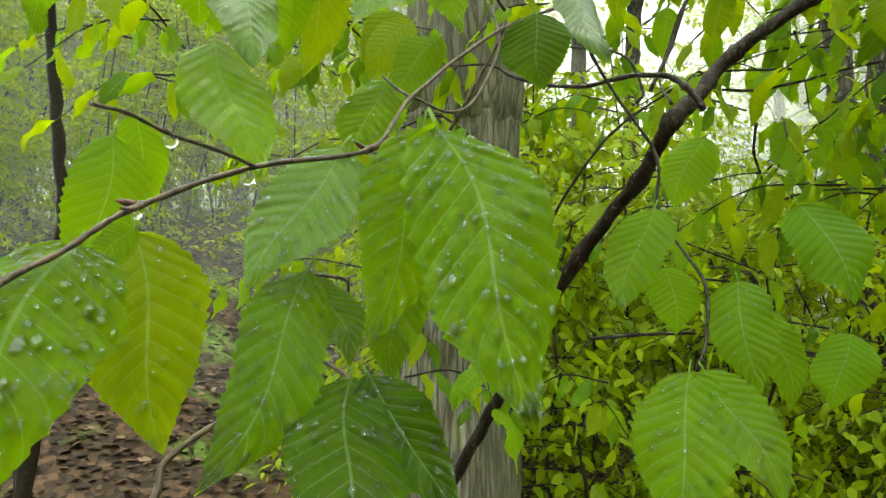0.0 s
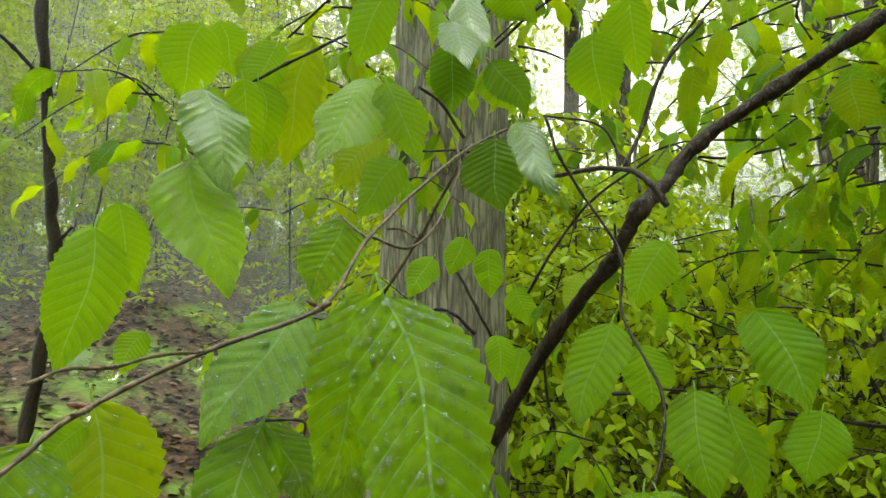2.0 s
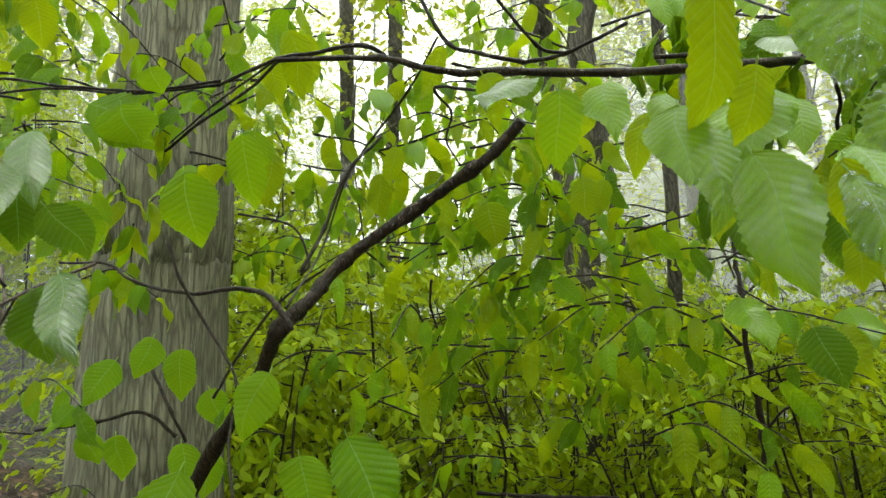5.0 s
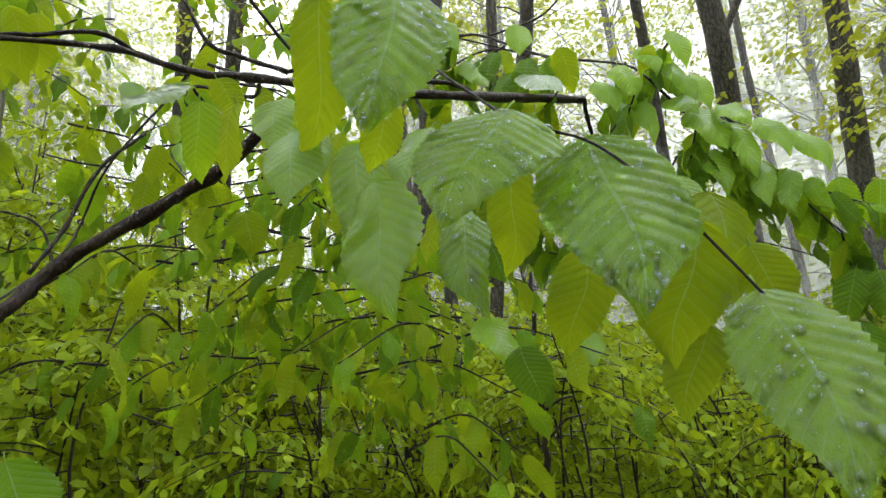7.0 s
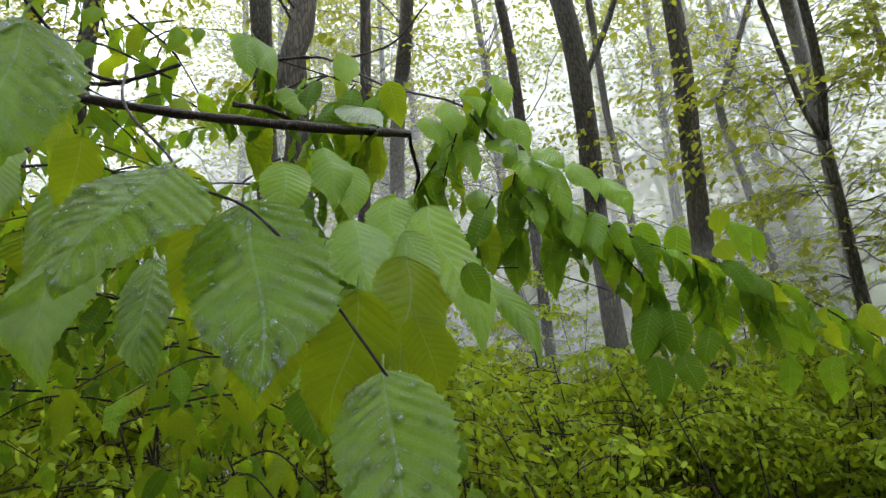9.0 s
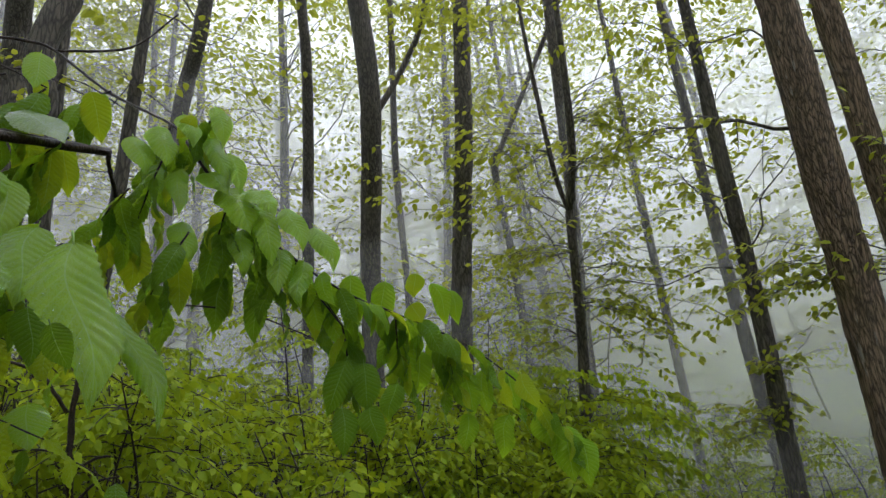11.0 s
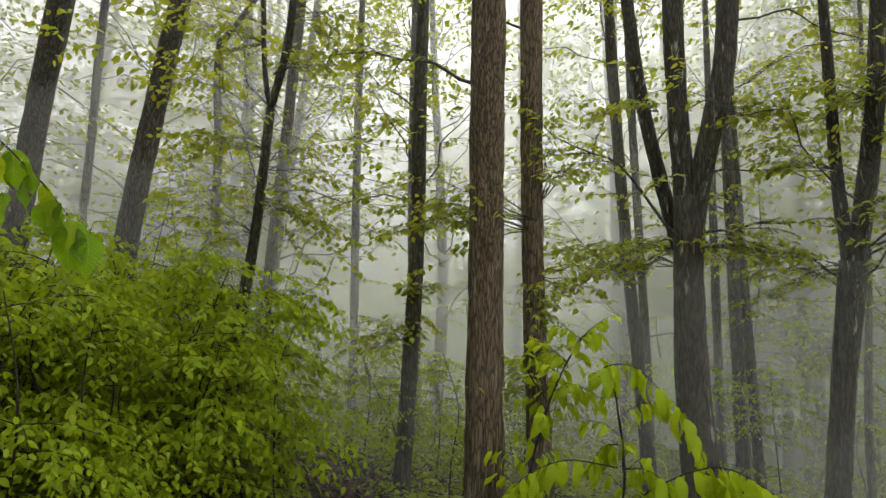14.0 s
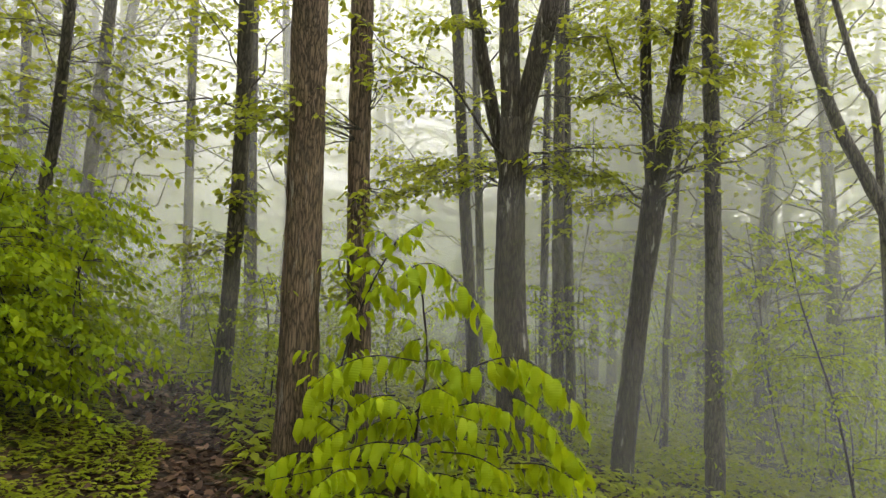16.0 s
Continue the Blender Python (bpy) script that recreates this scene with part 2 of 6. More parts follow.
def mist_material(name, amount):
    """A sheet standing in for fog: mostly clear, the rest scatters daylight both ways."""
    m, n, l = nodes_of(name)
    out = n.new("ShaderNodeOutputMaterial")
    clear = n.new("ShaderNodeBsdfTransparent")
    dif = n.new("ShaderNodeBsdfDiffuse")
    tra = n.new("ShaderNodeBsdfTranslucent")
    for k in (dif, tra):
        k.inputs["Color"].default_value = (0.97, 0.975, 0.955, 1)
    white = n.new("ShaderNodeMixShader")
    white.inputs[0].default_value = 0.3
    mx = n.new("ShaderNodeMixShader")
    tc = n.new("ShaderNodeTexCoord").outputs["Object"]
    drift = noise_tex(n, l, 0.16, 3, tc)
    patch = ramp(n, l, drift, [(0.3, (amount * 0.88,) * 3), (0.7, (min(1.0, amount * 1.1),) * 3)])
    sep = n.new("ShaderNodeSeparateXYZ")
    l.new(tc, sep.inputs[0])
    # Thinned low down and to the west, so the haze looks dimmer there.
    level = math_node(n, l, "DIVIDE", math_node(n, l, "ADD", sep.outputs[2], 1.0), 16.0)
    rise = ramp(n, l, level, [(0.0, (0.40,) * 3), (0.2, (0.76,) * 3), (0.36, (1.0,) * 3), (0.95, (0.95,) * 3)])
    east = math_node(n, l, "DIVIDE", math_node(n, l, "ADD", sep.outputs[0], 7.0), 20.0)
    haze_by_east = ramp(n, l, east, [(0.0, (0.5,) * 3), (0.275, (0.66,) * 3), (0.5, (0.95,) * 3), (0.85, (1.12,) * 3)])
    l.new(math_node(n, l, "MULTIPLY", math_node(n, l, "MULTIPLY", patch, rise), haze_by_east), mx.inputs[0])
    l.new(dif.outputs[0], white.inputs[1])
    l.new(tra.outputs[0], white.inputs[2])
    l.new(clear.outputs[0], mx.inputs[1])
    l.new(white.outputs[0], mx.inputs[2])
    l.new(mx.outputs[0], out.inputs["Surface"])
    return m


def drop_material():
    m, n, l = nodes_of("water_drop")
    out = n.new("ShaderNodeOutputMaterial")
    g = n.new("ShaderNodeBsdfGlass")
    g.inputs["IOR"].default_value, g.inputs["Roughness"].default_value = 1.33, 0.0
    l.new(g.outputs[0], out.inputs["Surface"])
    return m


WATER, DROP, GROUND, LITTER = water_material(), drop_material(), ground_material(), litter_material()


# ---- mesh helpers ----
def mesh_of(name, verts, faces, material, smooth=True, uvs=None):
    """A mesh from arrays: verts (n,3), faces (m,k) of one size or a list of such arrays."""
    me = bpy.data.meshes.new(name)
    groups = faces if isinstance(faces, list) else [faces]
    groups = [np.asarray(f, np.int32) for f in groups if len(f)]
    idx = np.concatenate([f.ravel() for f in groups])
    sizes = np.concatenate([np.full(len(f), f.shape[1], np.int32) for f in groups])
    me.vertices.add(len(verts))
    me.vertices.foreach_set("co", np.asarray(verts, np.float32).ravel())
    me.loops.add(len(idx))
    me.loops.foreach_set("vertex_index", idx)
    me.polygons.add(len(sizes))
    me.polygons.foreach_set("loop_start", np.concatenate([[0], np.cumsum(sizes)[:-1]]).astype(np.int32))
    me.polygons.foreach_set("loop_total", sizes)
    if uvs is not None:
        layer = me.uv_layers.new(name="UVMap")
        layer.data.foreach_set("uv", np.asarray(uvs, np.float32)[idx].ravel())
    me.update(calc_edges=True)
    me.polygons.foreach_set("use_smooth", np.full(len(sizes), smooth))
    me.materials.append(material)
    me.validate()
    return me


def part(name, me, parent, label="", kind=""):
    ob = new(name, me)
    ob.parent = parent
    return tagged(ob, label, kind=kind)


def glide(points, steps):
    """A smooth line through points (Catmull-Rom)."""
    p = np.asarray(points, float)
    p = np.vstack([2 * p[0] - p[1], p, 2 * p[-1] - p[-2]])
    t = np.linspace(0, 1, steps, endpoint=False)[:, None]
    out = []
    for a, b, c, d in zip(p[:-3], p[1:-2], p[2:-1], p[3:]):
        out.append(0.5 * (2 * b + (c - a) * t + (2 * a - 5 * b + 4 * c - d) * t**2 + (3 * b - a - 3 * c + d) * t**3))
    return np.vstack(out + [p[-2:-1]])


def tube_arrays(line, radii, sides, rough=0.0, seed=0.0, freq=3.0, stretch=0.3, jitter=0.0):
    """Rings along a line; rough: how far, in parts of the radius, lumps and ridges stand out."""
    n = len(line)
    tan = np.gradient(line, axis=0)
    tan /= np.linalg.norm(tan, axis=1, keepdims=True) + 1e-9
    ref = np.array([1.0, 0, 0]) if abs(tan[0][0]) < 0.8 else np.array([0, 1.0, 0])
    u = np.empty((n, 3))
    prev = ref
    for i in range(n):
        prev = prev - tan[i] * (prev @ tan[i])
        prev /= np.linalg.norm(prev) + 1e-9
        u[i] = prev
    v = np.cross(tan, u)
    ang = np.linspace(0, 2 * np.pi, sides, endpoint=False)
    ring = np.cos(ang)[None, :, None] * u[:, None] + np.sin(ang)[None, :, None] * v[:, None]
    r = np.repeat(np.asarray(radii, float)[:, None], sides, 1)
    if rough:
        far = np.concatenate([[0], np.cumsum(np.linalg.norm(np.diff(line, axis=0), axis=1))])
        for i in range(n):
            for j in range(sides):
                q = Vector((math.cos(ang[j]) * freq, math.sin(ang[j]) * freq, far[i] * stretch * freq / max(r[i, j], 1e-3) + seed))
                r[i, j] *= 1 + rough * noise.noise(q) + 0.5 * rough * noise.noise(q * 2.7)
    verts = (line[:, None] + ring * r[..., None]).reshape(-1, 3)
    i, j = np.meshgrid(np.arange(n - 1), np.arange(sides), indexing="ij")
    a, b = i * sides + j, i * sides + (j + 1) % sides
    quads = np.stack([a, b, b + sides, a + sides], -1).reshape(-1, 4)
    verts = np.vstack([verts, line[:1], line[-1:]])
    k = np.arange(sides)
    cap0 = np.stack([np.full(sides, n * sides), (k + 1) % sides, k], -1)
    base = (n - 1) * sides
    cap1 = np.stack([np.full(sides, n * sides + 1), base + k, base + (k + 1) % sides], -1)
    return verts, quads, np.vstack([cap0, cap1])


def twig(parent, points, r0, r1, material=None, sides=7, name="twig"):
    line = glide(points, 7)
    k = np.linspace(0, 1, len(line))
    rad = (r0 + (r1 - r0) * k) * (1 + 0.13 * np.sin(np.arange(len(line)) * 2.1 + r0 * 9000))
    rad[7::14] *= 1.3
    wob = np.array([noise.noise_vector(Vector(p) * 45) for p in line]) * (0.5 * r0)
    wob[0] = wob[-1] = 0
    v, q, t = tube_arrays(line + wob, rad, sides)
    return part(name, mesh_of(name, v, [q, t], material or TWIG), parent)


def trunk_path(parent, points, r0, r1):
    """The sapling's leaning stem, with swollen nodes and old scars."""
    line = glide(points, 14)
    k = np.linspace(0, 1, len(line))
    rad = (r0 + (r1 - r0) * k) * 0.68
    for c, w, h in ((0.30, 0.018, 0.25), (0.405, 0.012, 0.3), (0.52, 0.022, 0.45), (0.57, 0.012, 0.3), (0.64, 0.014, 0.3), (0.70, 0.012, 0.35), (0.80, 0.014, 0.45), (0.90, 0.013, 0.45), (0.955, 0.01, 0.2), (0.2, 0.02, 0.25)):
        rad = rad * (1 + h * np.exp(-(((k - c) / w) ** 2)))
    line = line + np.array([noise.noise_vector(Vector(p) * 22) for p in line]) * 0.004
    v, q, t = tube_arrays(line, rad, 18, 0.16, 3.0, 1.6, 0.5)
    return part("stem", mesh_of("stem", v, [q, t], STEM), parent)


# ---- leaves built one by one ----
def blade_shape(s):
    """Half-width along an ovate blade, with its drawn-out tip."""
    w = np.power(s, 0.5) * np.power(np.clip(1 - s, 0, 1), 0.8) / 0.545
    return w * (1 - 0.45 * np.clip((s - 0.72) / 0.28, 0, 1) ** 0.8) + 0.004 * (1 - s)


leaf_count = [0]


def blade(base, tip, facing, width, arch, rng, ns, nv, pleats=0.020):
    """The points of one leaf blade: pleated between its ribs, toothed, folded at the midrib, hollowed and ruffled."""
    axis = tip - base
    length = np.linalg.norm(axis)
    axis = axis / length
    up = facing - axis * (facing @ axis)
    up = up / np.linalg.norm(up)
    side = np.cross(up, axis)
    S, V = np.meshgrid(np.linspace(0, 1, ns), np.linspace(-1, 1, nv), indexing="ij")
    teeth = 1 - 0.11 * ((S * 17 + 0.15) % 1.0) * (np.abs(V) > 0.99)
    half = width / 2 * blade_shape(S) * (1 + 0.05 * np.sin(9 * S + rng.uniform(0, 6) + V))
    fold = rng.uniform(0.06, 0.26)
    groove = np.abs(np.sin((S - 0.18 * np.abs(V)) * 12 * np.pi)) - 0.6
    pleat = length * pleats * groove * np.clip(np.abs(V) * 2.5, 0, 1) * np.sin(np.pi * np.clip(S, 0.03, 0.97)) ** 0.5
    ruffle = length * rng.uniform(0.02, 0.05) * V**2 * np.sin(S * rng.uniform(7, 13) + rng.uniform(0, 6) + 2 * np.sign(V))
    cup = -fold * np.abs(V) ** 1.4 * half + arch * length * 4 * S * (1 - S) - rng.uniform(0.0, 0.06) * length * np.clip(S - 0.65, 0, 1) ** 2 * 8
    skew = rng.uniform(-0.07, 0.07) * length * np.sin(np.pi * S) + rng.uniform(-0.05, 0.05) * length * np.sin(2 * np.pi * S)
    pos = base + axis * (length * S)[..., None] + side * (half * teeth * V + skew)[..., None] + up * (pleat + ruffle + cup)[..., None]
    i, j = np.meshgrid(np.arange(ns - 1), np.arange(nv - 1), indexing="ij")
    a = i * nv + j
    quads = np.stack([a, a + nv, a + nv + 1, a + 1], -1).reshape(-1, 4)
    uv = np.stack([S.ravel(), (V.ravel() + 1) / 2], 1)
    return pos, quads, uv, axis, up, length


def leaf(parent, base, tip, facing, width, kind, drops=0, arch=0.06):
    """One beech leaf with its stalk, and rain on it."""
    leaf_count[0] += 1
    rng = random.Random(leaf_count[0])
    base, tip, width = np.array(base), np.array(tip), width * 1.1
    ns, nv = (73, 15) if drops else (49, 11)
    pos, quads, uv, axis, up, length = blade(base, tip, np.array(facing), width, arch, rng, ns, nv)
    verts = pos.reshape(-1, 3)
    # stalk
    stalk = glide([base + axis * 0.02 * length, base - axis * 0.03 * length + up * 0.004 * length, base - axis * 0.09 * length - up * 0.01 * length], 3)
    sv, sq, st = tube_arrays(stalk, np.full(len(stalk), max(0.0006, 0.007 * length)), 5)
    off = len(verts)
    me = mesh_of("leaf", np.vstack([verts, sv]), [quads, sq + off, st + off], LEAF[kind], uvs=np.vstack([uv, np.full((len(sv), 2), 0.5)]))
    ob = part("leaf", me, parent, "yellow-green beech leaf" if kind == "young" else "")
    drops = int(drops * 4.0)
    if drops:
        normal = np.cross(np.gradient(pos, axis=0), np.gradient(pos, axis=1))
        normal /= np.linalg.norm(normal, axis=-1, keepdims=True) + 1e-12
        normal *= np.sign((normal @ up))[..., None]
        dv, dq = [], []
        ang = np.linspace(0, 2 * np.pi, 10, endpoint=False)
        count = 0
        for _ in range(drops):
            ii, jj = rng.randint(2, ns - 4), rng.randint(1, nv - 2)
            p, nrm = pos[ii, jj], normal[ii, jj]
            r = min(0.0021, 0.0007 + 0.00045 * rng.expovariate(1.0))
            e1 = axis - nrm * (axis @ nrm)
            e1 /= np.linalg.norm(e1)
            e2 = np.cross(nrm, e1)
            long = rng.uniform(1.0, 1.5)
            for hgt, w in ((-0.1, 1.0), (0.30, 0.95), (0.58, 0.72), (0.72, 0.3)):
                dv.append(p + nrm * hgt * r + np.cos(ang)[:, None] * e1 * w * r * long + np.sin(ang)[:, None] * e2 * w * r)
            k = np.arange(10)
            for ring in range(3):
                b0 = count + ring * 10
                dq.append(np.stack([b0 + k, b0 + (k + 1) % 10, b0 + 10 + (k + 1) % 10, b0 + 10 + k], -1))
            count += 40
        quads = np.vstack(dq)
        tops = np.array([[40 * d + 30 + k for k in range(10)] for d in range(drops)])
        part("rain_water", mesh_of("rain_water", np.vstack(dv), [quads, tops], WATER), ob, "beads of rain water", "stuff")
    return ob


def hanging_drop(parent, at, r):
    """A drop of rain about to fall from a twig."""
    k = np.linspace(0, 1, 9)
    line = np.array(at) + np.outer(k, (0, 0, -2.1 * r))
    v, q, t = tube_arrays(line, r * (0.25 + 0.95 * np.sin(np.pi * np.clip(k, 0, 0.985)) ** 0.75 * (0.55 + 0.45 * k)), 14)
    return part("water_drop", mesh_of("water_drop", v, [q, t], DROP), parent, "clear hanging drop of rain")


def shared_leaves(kind):
    """A few different leaves, a metre long along x, for copies at any size."""
    made = []
    for k in range(5):
        rng = random.Random(900 + k)
        pos, quads, uv, axis, up, length = blade(np.zeros(3), np.array([1.0, 0, -0.0]), np.array([0, 0, 1.0]), rng.uniform(0.46, 0.57), rng.uniform(0.08, 0.22), rng, 37, 5, 0.036)
        made.append(mesh_of("leaf", pos.reshape(-1, 3), quads, LEAF[kind], uvs=uv))
    return made


SHARED = {k: shared_leaves(k) for k in LEAF}


def hung_leaf(parent, at, axis, up, size, kind, rng):
    """A leaf on shared mesh data, hung at a point."""
    x = Vector(axis).normalized()
    z = Vector(up)
    z = (z - x * z.dot(x)).normalized()
    y = z.cross(x)
    ob = new("leaf", rng.choice(SHARED[kind]))
    ob.parent = parent
    ob.matrix_basis = Matrix.Translation(at) @ Matrix((x, y, z)).transposed().to_4x4() @ Matrix.Scale(size, 4)
    return ob


def leafy_twig(parent, points, r0, r1, count, size, kinds, rng, hang=1.0, first=0.15):
    """A twig with leaves hung alternately along it."""
    twig(parent, points, r0, r1, sides=5)
    line = glide(points, 12)
    for k in range(count):
        f = first + (1 - first) * (k + rng.uniform(-0.3, 0.3)) / max(1, count - 1)
        i = min(len(line) - 1, max(0, int(f * (len(line) - 1))))
        d = Vector(line[min(i + 1, len(line) - 1)] - line[max(i - 1, 0)]).normalized()
        flat = d.cross(Vector((0, 0, 1))).normalized() * (1 if k % 2 else -1)
        ax = d * rng.uniform(0.1, 0.6) + flat * rng.uniform(0.2, 0.7) + Vector((0, 0, -1)) * hang * rng.uniform(0.6, 1.5)
        up = Vector((rng.uniform(-1, 1), rng.uniform(-1, 1), 0.6)) + flat * 0.3
        hung_leaf(parent, line[i], ax, up, size * rng.uniform(0.7, 1.15), rng.choice(kinds), rng)


# ---- leaf clouds for everything farther off ----
FAR_CARD = np.array([(0.0, 0, 0), (0.24, -0.44, -0.06), (0.24, 0.44, 0.0), (0.64, -0.36, -0.13), (0.64, 0.36, -0.05), (1.0, 0, -0.22)])
FAR_T = np.array([(0, 1, 2), (1, 3, 4), (1, 4, 2), (3, 5, 4)])


TINY_CARD = np.array([(0.0, 0, 0), (0.42, -0.5, -0.08), (0.42, 0.5, -0.08), (1.0, 0, -0.1)])
TINY_T = np.array([(0, 1, 2), (1, 3, 2)])


def leaf_cloud(name, base, axis, up, length, width, material, tiny=False):
    """Many small leaves in one mesh, each folded along its midrib and drooping to its tip."""
    base, axis, up = (np.asarray(a, float) for a in (base, axis, up))
    axis = axis / (np.linalg.norm(axis, axis=1, keepdims=True) + 1e-9)
    up = up - axis * (up * axis).sum(1, keepdims=True)
    up /= np.linalg.norm(up, axis=1, keepdims=True) + 1e-9
    side = np.cross(up, axis)
    n = len(base)
    L, Wd = np.asarray(length)[:, None, None], np.asarray(width)[:, None, None]
    c = (TINY_CARD if tiny else FAR_CARD)[None]
    v = base[:, None] + axis[:, None] * c[..., :1] * L + side[:, None] * c[..., 1:2] * Wd + up[:, None] * c[..., 2:] * L
    off = (np.arange(n) * c.shape[1])[:, None, None]
    return mesh_of(name, v.reshape(-1, 3), ((TINY_T if tiny else FAR_T)[None] + off).reshape(-1, 3), material)


def join_tubes(name, tubes, material):
    vs, qs, ts, off = [], [], [], 0
    for v, q, t in tubes:
        vs.append(v), qs.append(q + off), ts.append(t + off)
        off += len(v)
    return mesh_of(name, np.vstack(vs), [np.vstack(qs), np.vstack(ts)], material)


def spray_leaves(rng, start, direction, length, droop, step, store, leaf_len, hang=0.7, width=0.56):
    """Leaves set alternately along one drooping twig; returns the twig's line."""
    d = np.array(direction, float)
    d /= np.linalg.norm(d)
    n = max(3, int(length / step))
    k = np.linspace(0, 1, n)[:, None]
    line = np.array(start) + d * length * k + np.array([0, 0, -1.0]) * droop * length * k**2
    line += rng.normal(0, 0.012, line.shape) * length * k
    flat = np.cross(d, [0, 0, 1.0])
    flat /= np.linalg.norm(flat) + 1e-9
    for i in range(n):
        if i == 0 and n > 4:
            continue
        s = 1 if i % 2 else -1
        ax = d * rng.uniform(0.2, 0.8) + flat * s * rng.uniform(0.3, 1.0) + np.array([0, 0, -1.0]) * hang * rng.uniform(0.3, 1.6)
        up = np.array([0, 0, 0.8]) + rng.normal(0, 0.6, 3) + d * 0.3
        size = leaf_len * rng.uniform(0.65, 1.15)
        store.append((line[i], ax, up, size, size * width * rng.uniform(0.8, 1.1)))
    return line


def cloud_from(name, store, material, tiny=False):
    b, a, u, s, w = zip(*store)
    return leaf_cloud(name, b, a, u, s, w, material, tiny)


# ---- terrain ----
def ground_z(x, y):
    z = 0.12 + 0.165 * 22 * math.tanh(y / 22) + 0.055 * 30 * math.tanh(x / 30)
    z -= 0.35 * math.exp(-((x - 2.2) ** 2 + (y + 1.5) ** 2) / 6.0)
    z += 1.6 * min(1.0, max(0.0, (-x - 0.2) / 2.5)) * min(1.5, max(0.0, (y - 1.2) / 5.0))
    z += min(12.0, 0.26 * max(0.0, math.hypot(x - 0.5, y) - 17.0))
    return z + 0.10 * noise.noise(Vector((x * 0.35, y * 0.35, 0))) + 0.04 * noise.noise(Vector((x * 1.4, y * 1.4, 3)))


def build_ground():
    rings = np.concatenate([np.linspace(0, 14, 57), np.geomspace(14.6, 400, 40)])
    nseg = 120
    verts = [(0.5, 0, ground_z(0.5, 0))]
    for r in rings[1:]:
        for k in range(nseg):
            a = 2 * math.pi * k / nseg
            x, y = 0.5 + r * math.cos(a), r * math.sin(a)
            verts.append((x, y, ground_z(x, y)))
    quads, tris = [], [(0, 1 + k, 1 + (k + 1) % nseg) for k in range(nseg)]
    for i in range(len(rings) - 2):
        for k in range(nseg):
            a, b = 1 + i * nseg + k, 1 + i * nseg + (k + 1) % nseg
            quads.append((a, a + nseg, b + nseg, b))
    ob = new("ground", mesh_of("ground", np.array(verts), [np.array(quads), np.array(tris)], GROUND))
    return tagged(ob, "sloping forest floor of brown leaf litter and moss", "forest floor", kind="structure")


ground = build_ground()


def scatter(rng, n, lo, hi, a0, a1, keep):
    out = []
    while len(out) < n:
        r, a = math.sqrt(rng.uniform(lo**2, hi**2)), math.radians(rng.uniform(a0, a1))
        x, y = 0.4 + r * math.cos(a), -0.3 + r * math.sin(a)
        if keep(x, y):
            out.append((x, y))
    return out


def path_y(x):
    """The trodden path's middle."""
    return -0.62 + 0.5 * (x - 4.4)


def build_litter():
    rng = np.random.default_rng(5)
    pr = random.Random(5)
    pts = scatter(pr, 12000, 1.2, 8.5, -60, 160, lambda x, y: True) + scatter(pr, 6500, 1.5, 8.0, 92, 150, lambda x, y: True) + scatter(pr, 8000, 3.0, 8.5, -22, 22, lambda x, y: abs(y - path_y(x)) < 0.9)
    base = np.array([(x, y, ground_z(x, y) + 0.012) for x, y in pts])
    n = len(base)
    ax = np.stack([rng.normal(0, 1, n), rng.normal(0, 1, n), rng.normal(0.1, 0.25, n)], 1)
    up = np.stack([rng.normal(0, 0.35, n), rng.normal(0, 0.35, n), np.ones(n)], 1)
    L = rng.uniform(0.035, 0.085, n)
    ob = new("leaf_litter", leaf_cloud("leaf_litter", base, ax, up, L, L * 0.7, LITTER))
    return tagged(ob, "wet brown fallen leaves covering the ground", "leaf litter", kind="stuff")


def build_herbs():
    """Low green plants over the floor, thin on the trodden path."""
    rng = np.random.default_rng(6)
    pr = random.Random(6)

    def keep(x, y):
        bare = noise.noise(Vector((x * 0.5 + 7, y * 0.5, 1))) < -0.12
        path = abs(y - path_y(x)) < 0.45 + 0.25 * noise.noise(Vector((x, y, 5))) and 3.2 < x < 9.0
        left = (x < 0.2 and y > 1.5 and y < 6) or (x < 6.2 and path_y(x) < y < 1.6)
        return not (path or left or (bare and pr.random() < 0.7))

    pts = scatter(pr, 7000, 2.0, 13, -75, 150, keep) + scatter(pr, 11000, 4.0, 15, -62, 30, keep)
    store = []
    for x, y in pts:
        z = ground_z(x, y)
        h = pr.uniform(0.04, 0.22)
        for _ in range(4):
            a = pr.uniform(0, 6.28)
            store.append(((x + 0.05 * math.cos(a), y + 0.05 * math.sin(a), z + h), (math.cos(a), math.sin(a), pr.uniform(-0.5, 0.2)), (pr.uniform(-0.3, 0.3), pr.uniform(-0.3, 0.3), 1), pr.uniform(0.05, 0.12), pr.uniform(0.03, 0.08)))
    for x, y in scatter(pr, 11000, 2.6, 6.6, -14, 40, lambda x, y: y > path_y(x) + 0.3 + 0.35 * noise.noise(Vector((x, y, 5))) and noise.noise(Vector((x * 2.2, y * 2.2, 9))) > -0.38):
        z, h = ground_z(x, y), pr.uniform(0.025, 0.07)
        for _ in range(4):
            a = pr.uniform(0, 6.28)
            store.append(((x, y, z + h), (math.cos(a), math.sin(a), pr.uniform(-0.2, 0.15)), (pr.uniform(-0.2, 0.2), pr.uniform(-0.2, 0.2), 1), pr.uniform(0.022, 0.045), pr.uniform(0.014, 0.026)))
    ob = new("ground_cover", cloud_from("ground_cover", store, HERB))
    return tagged(ob, "low green woodland plants covering the slope", "ground cover", kind="stuff")


build_litter()
build_herbs()


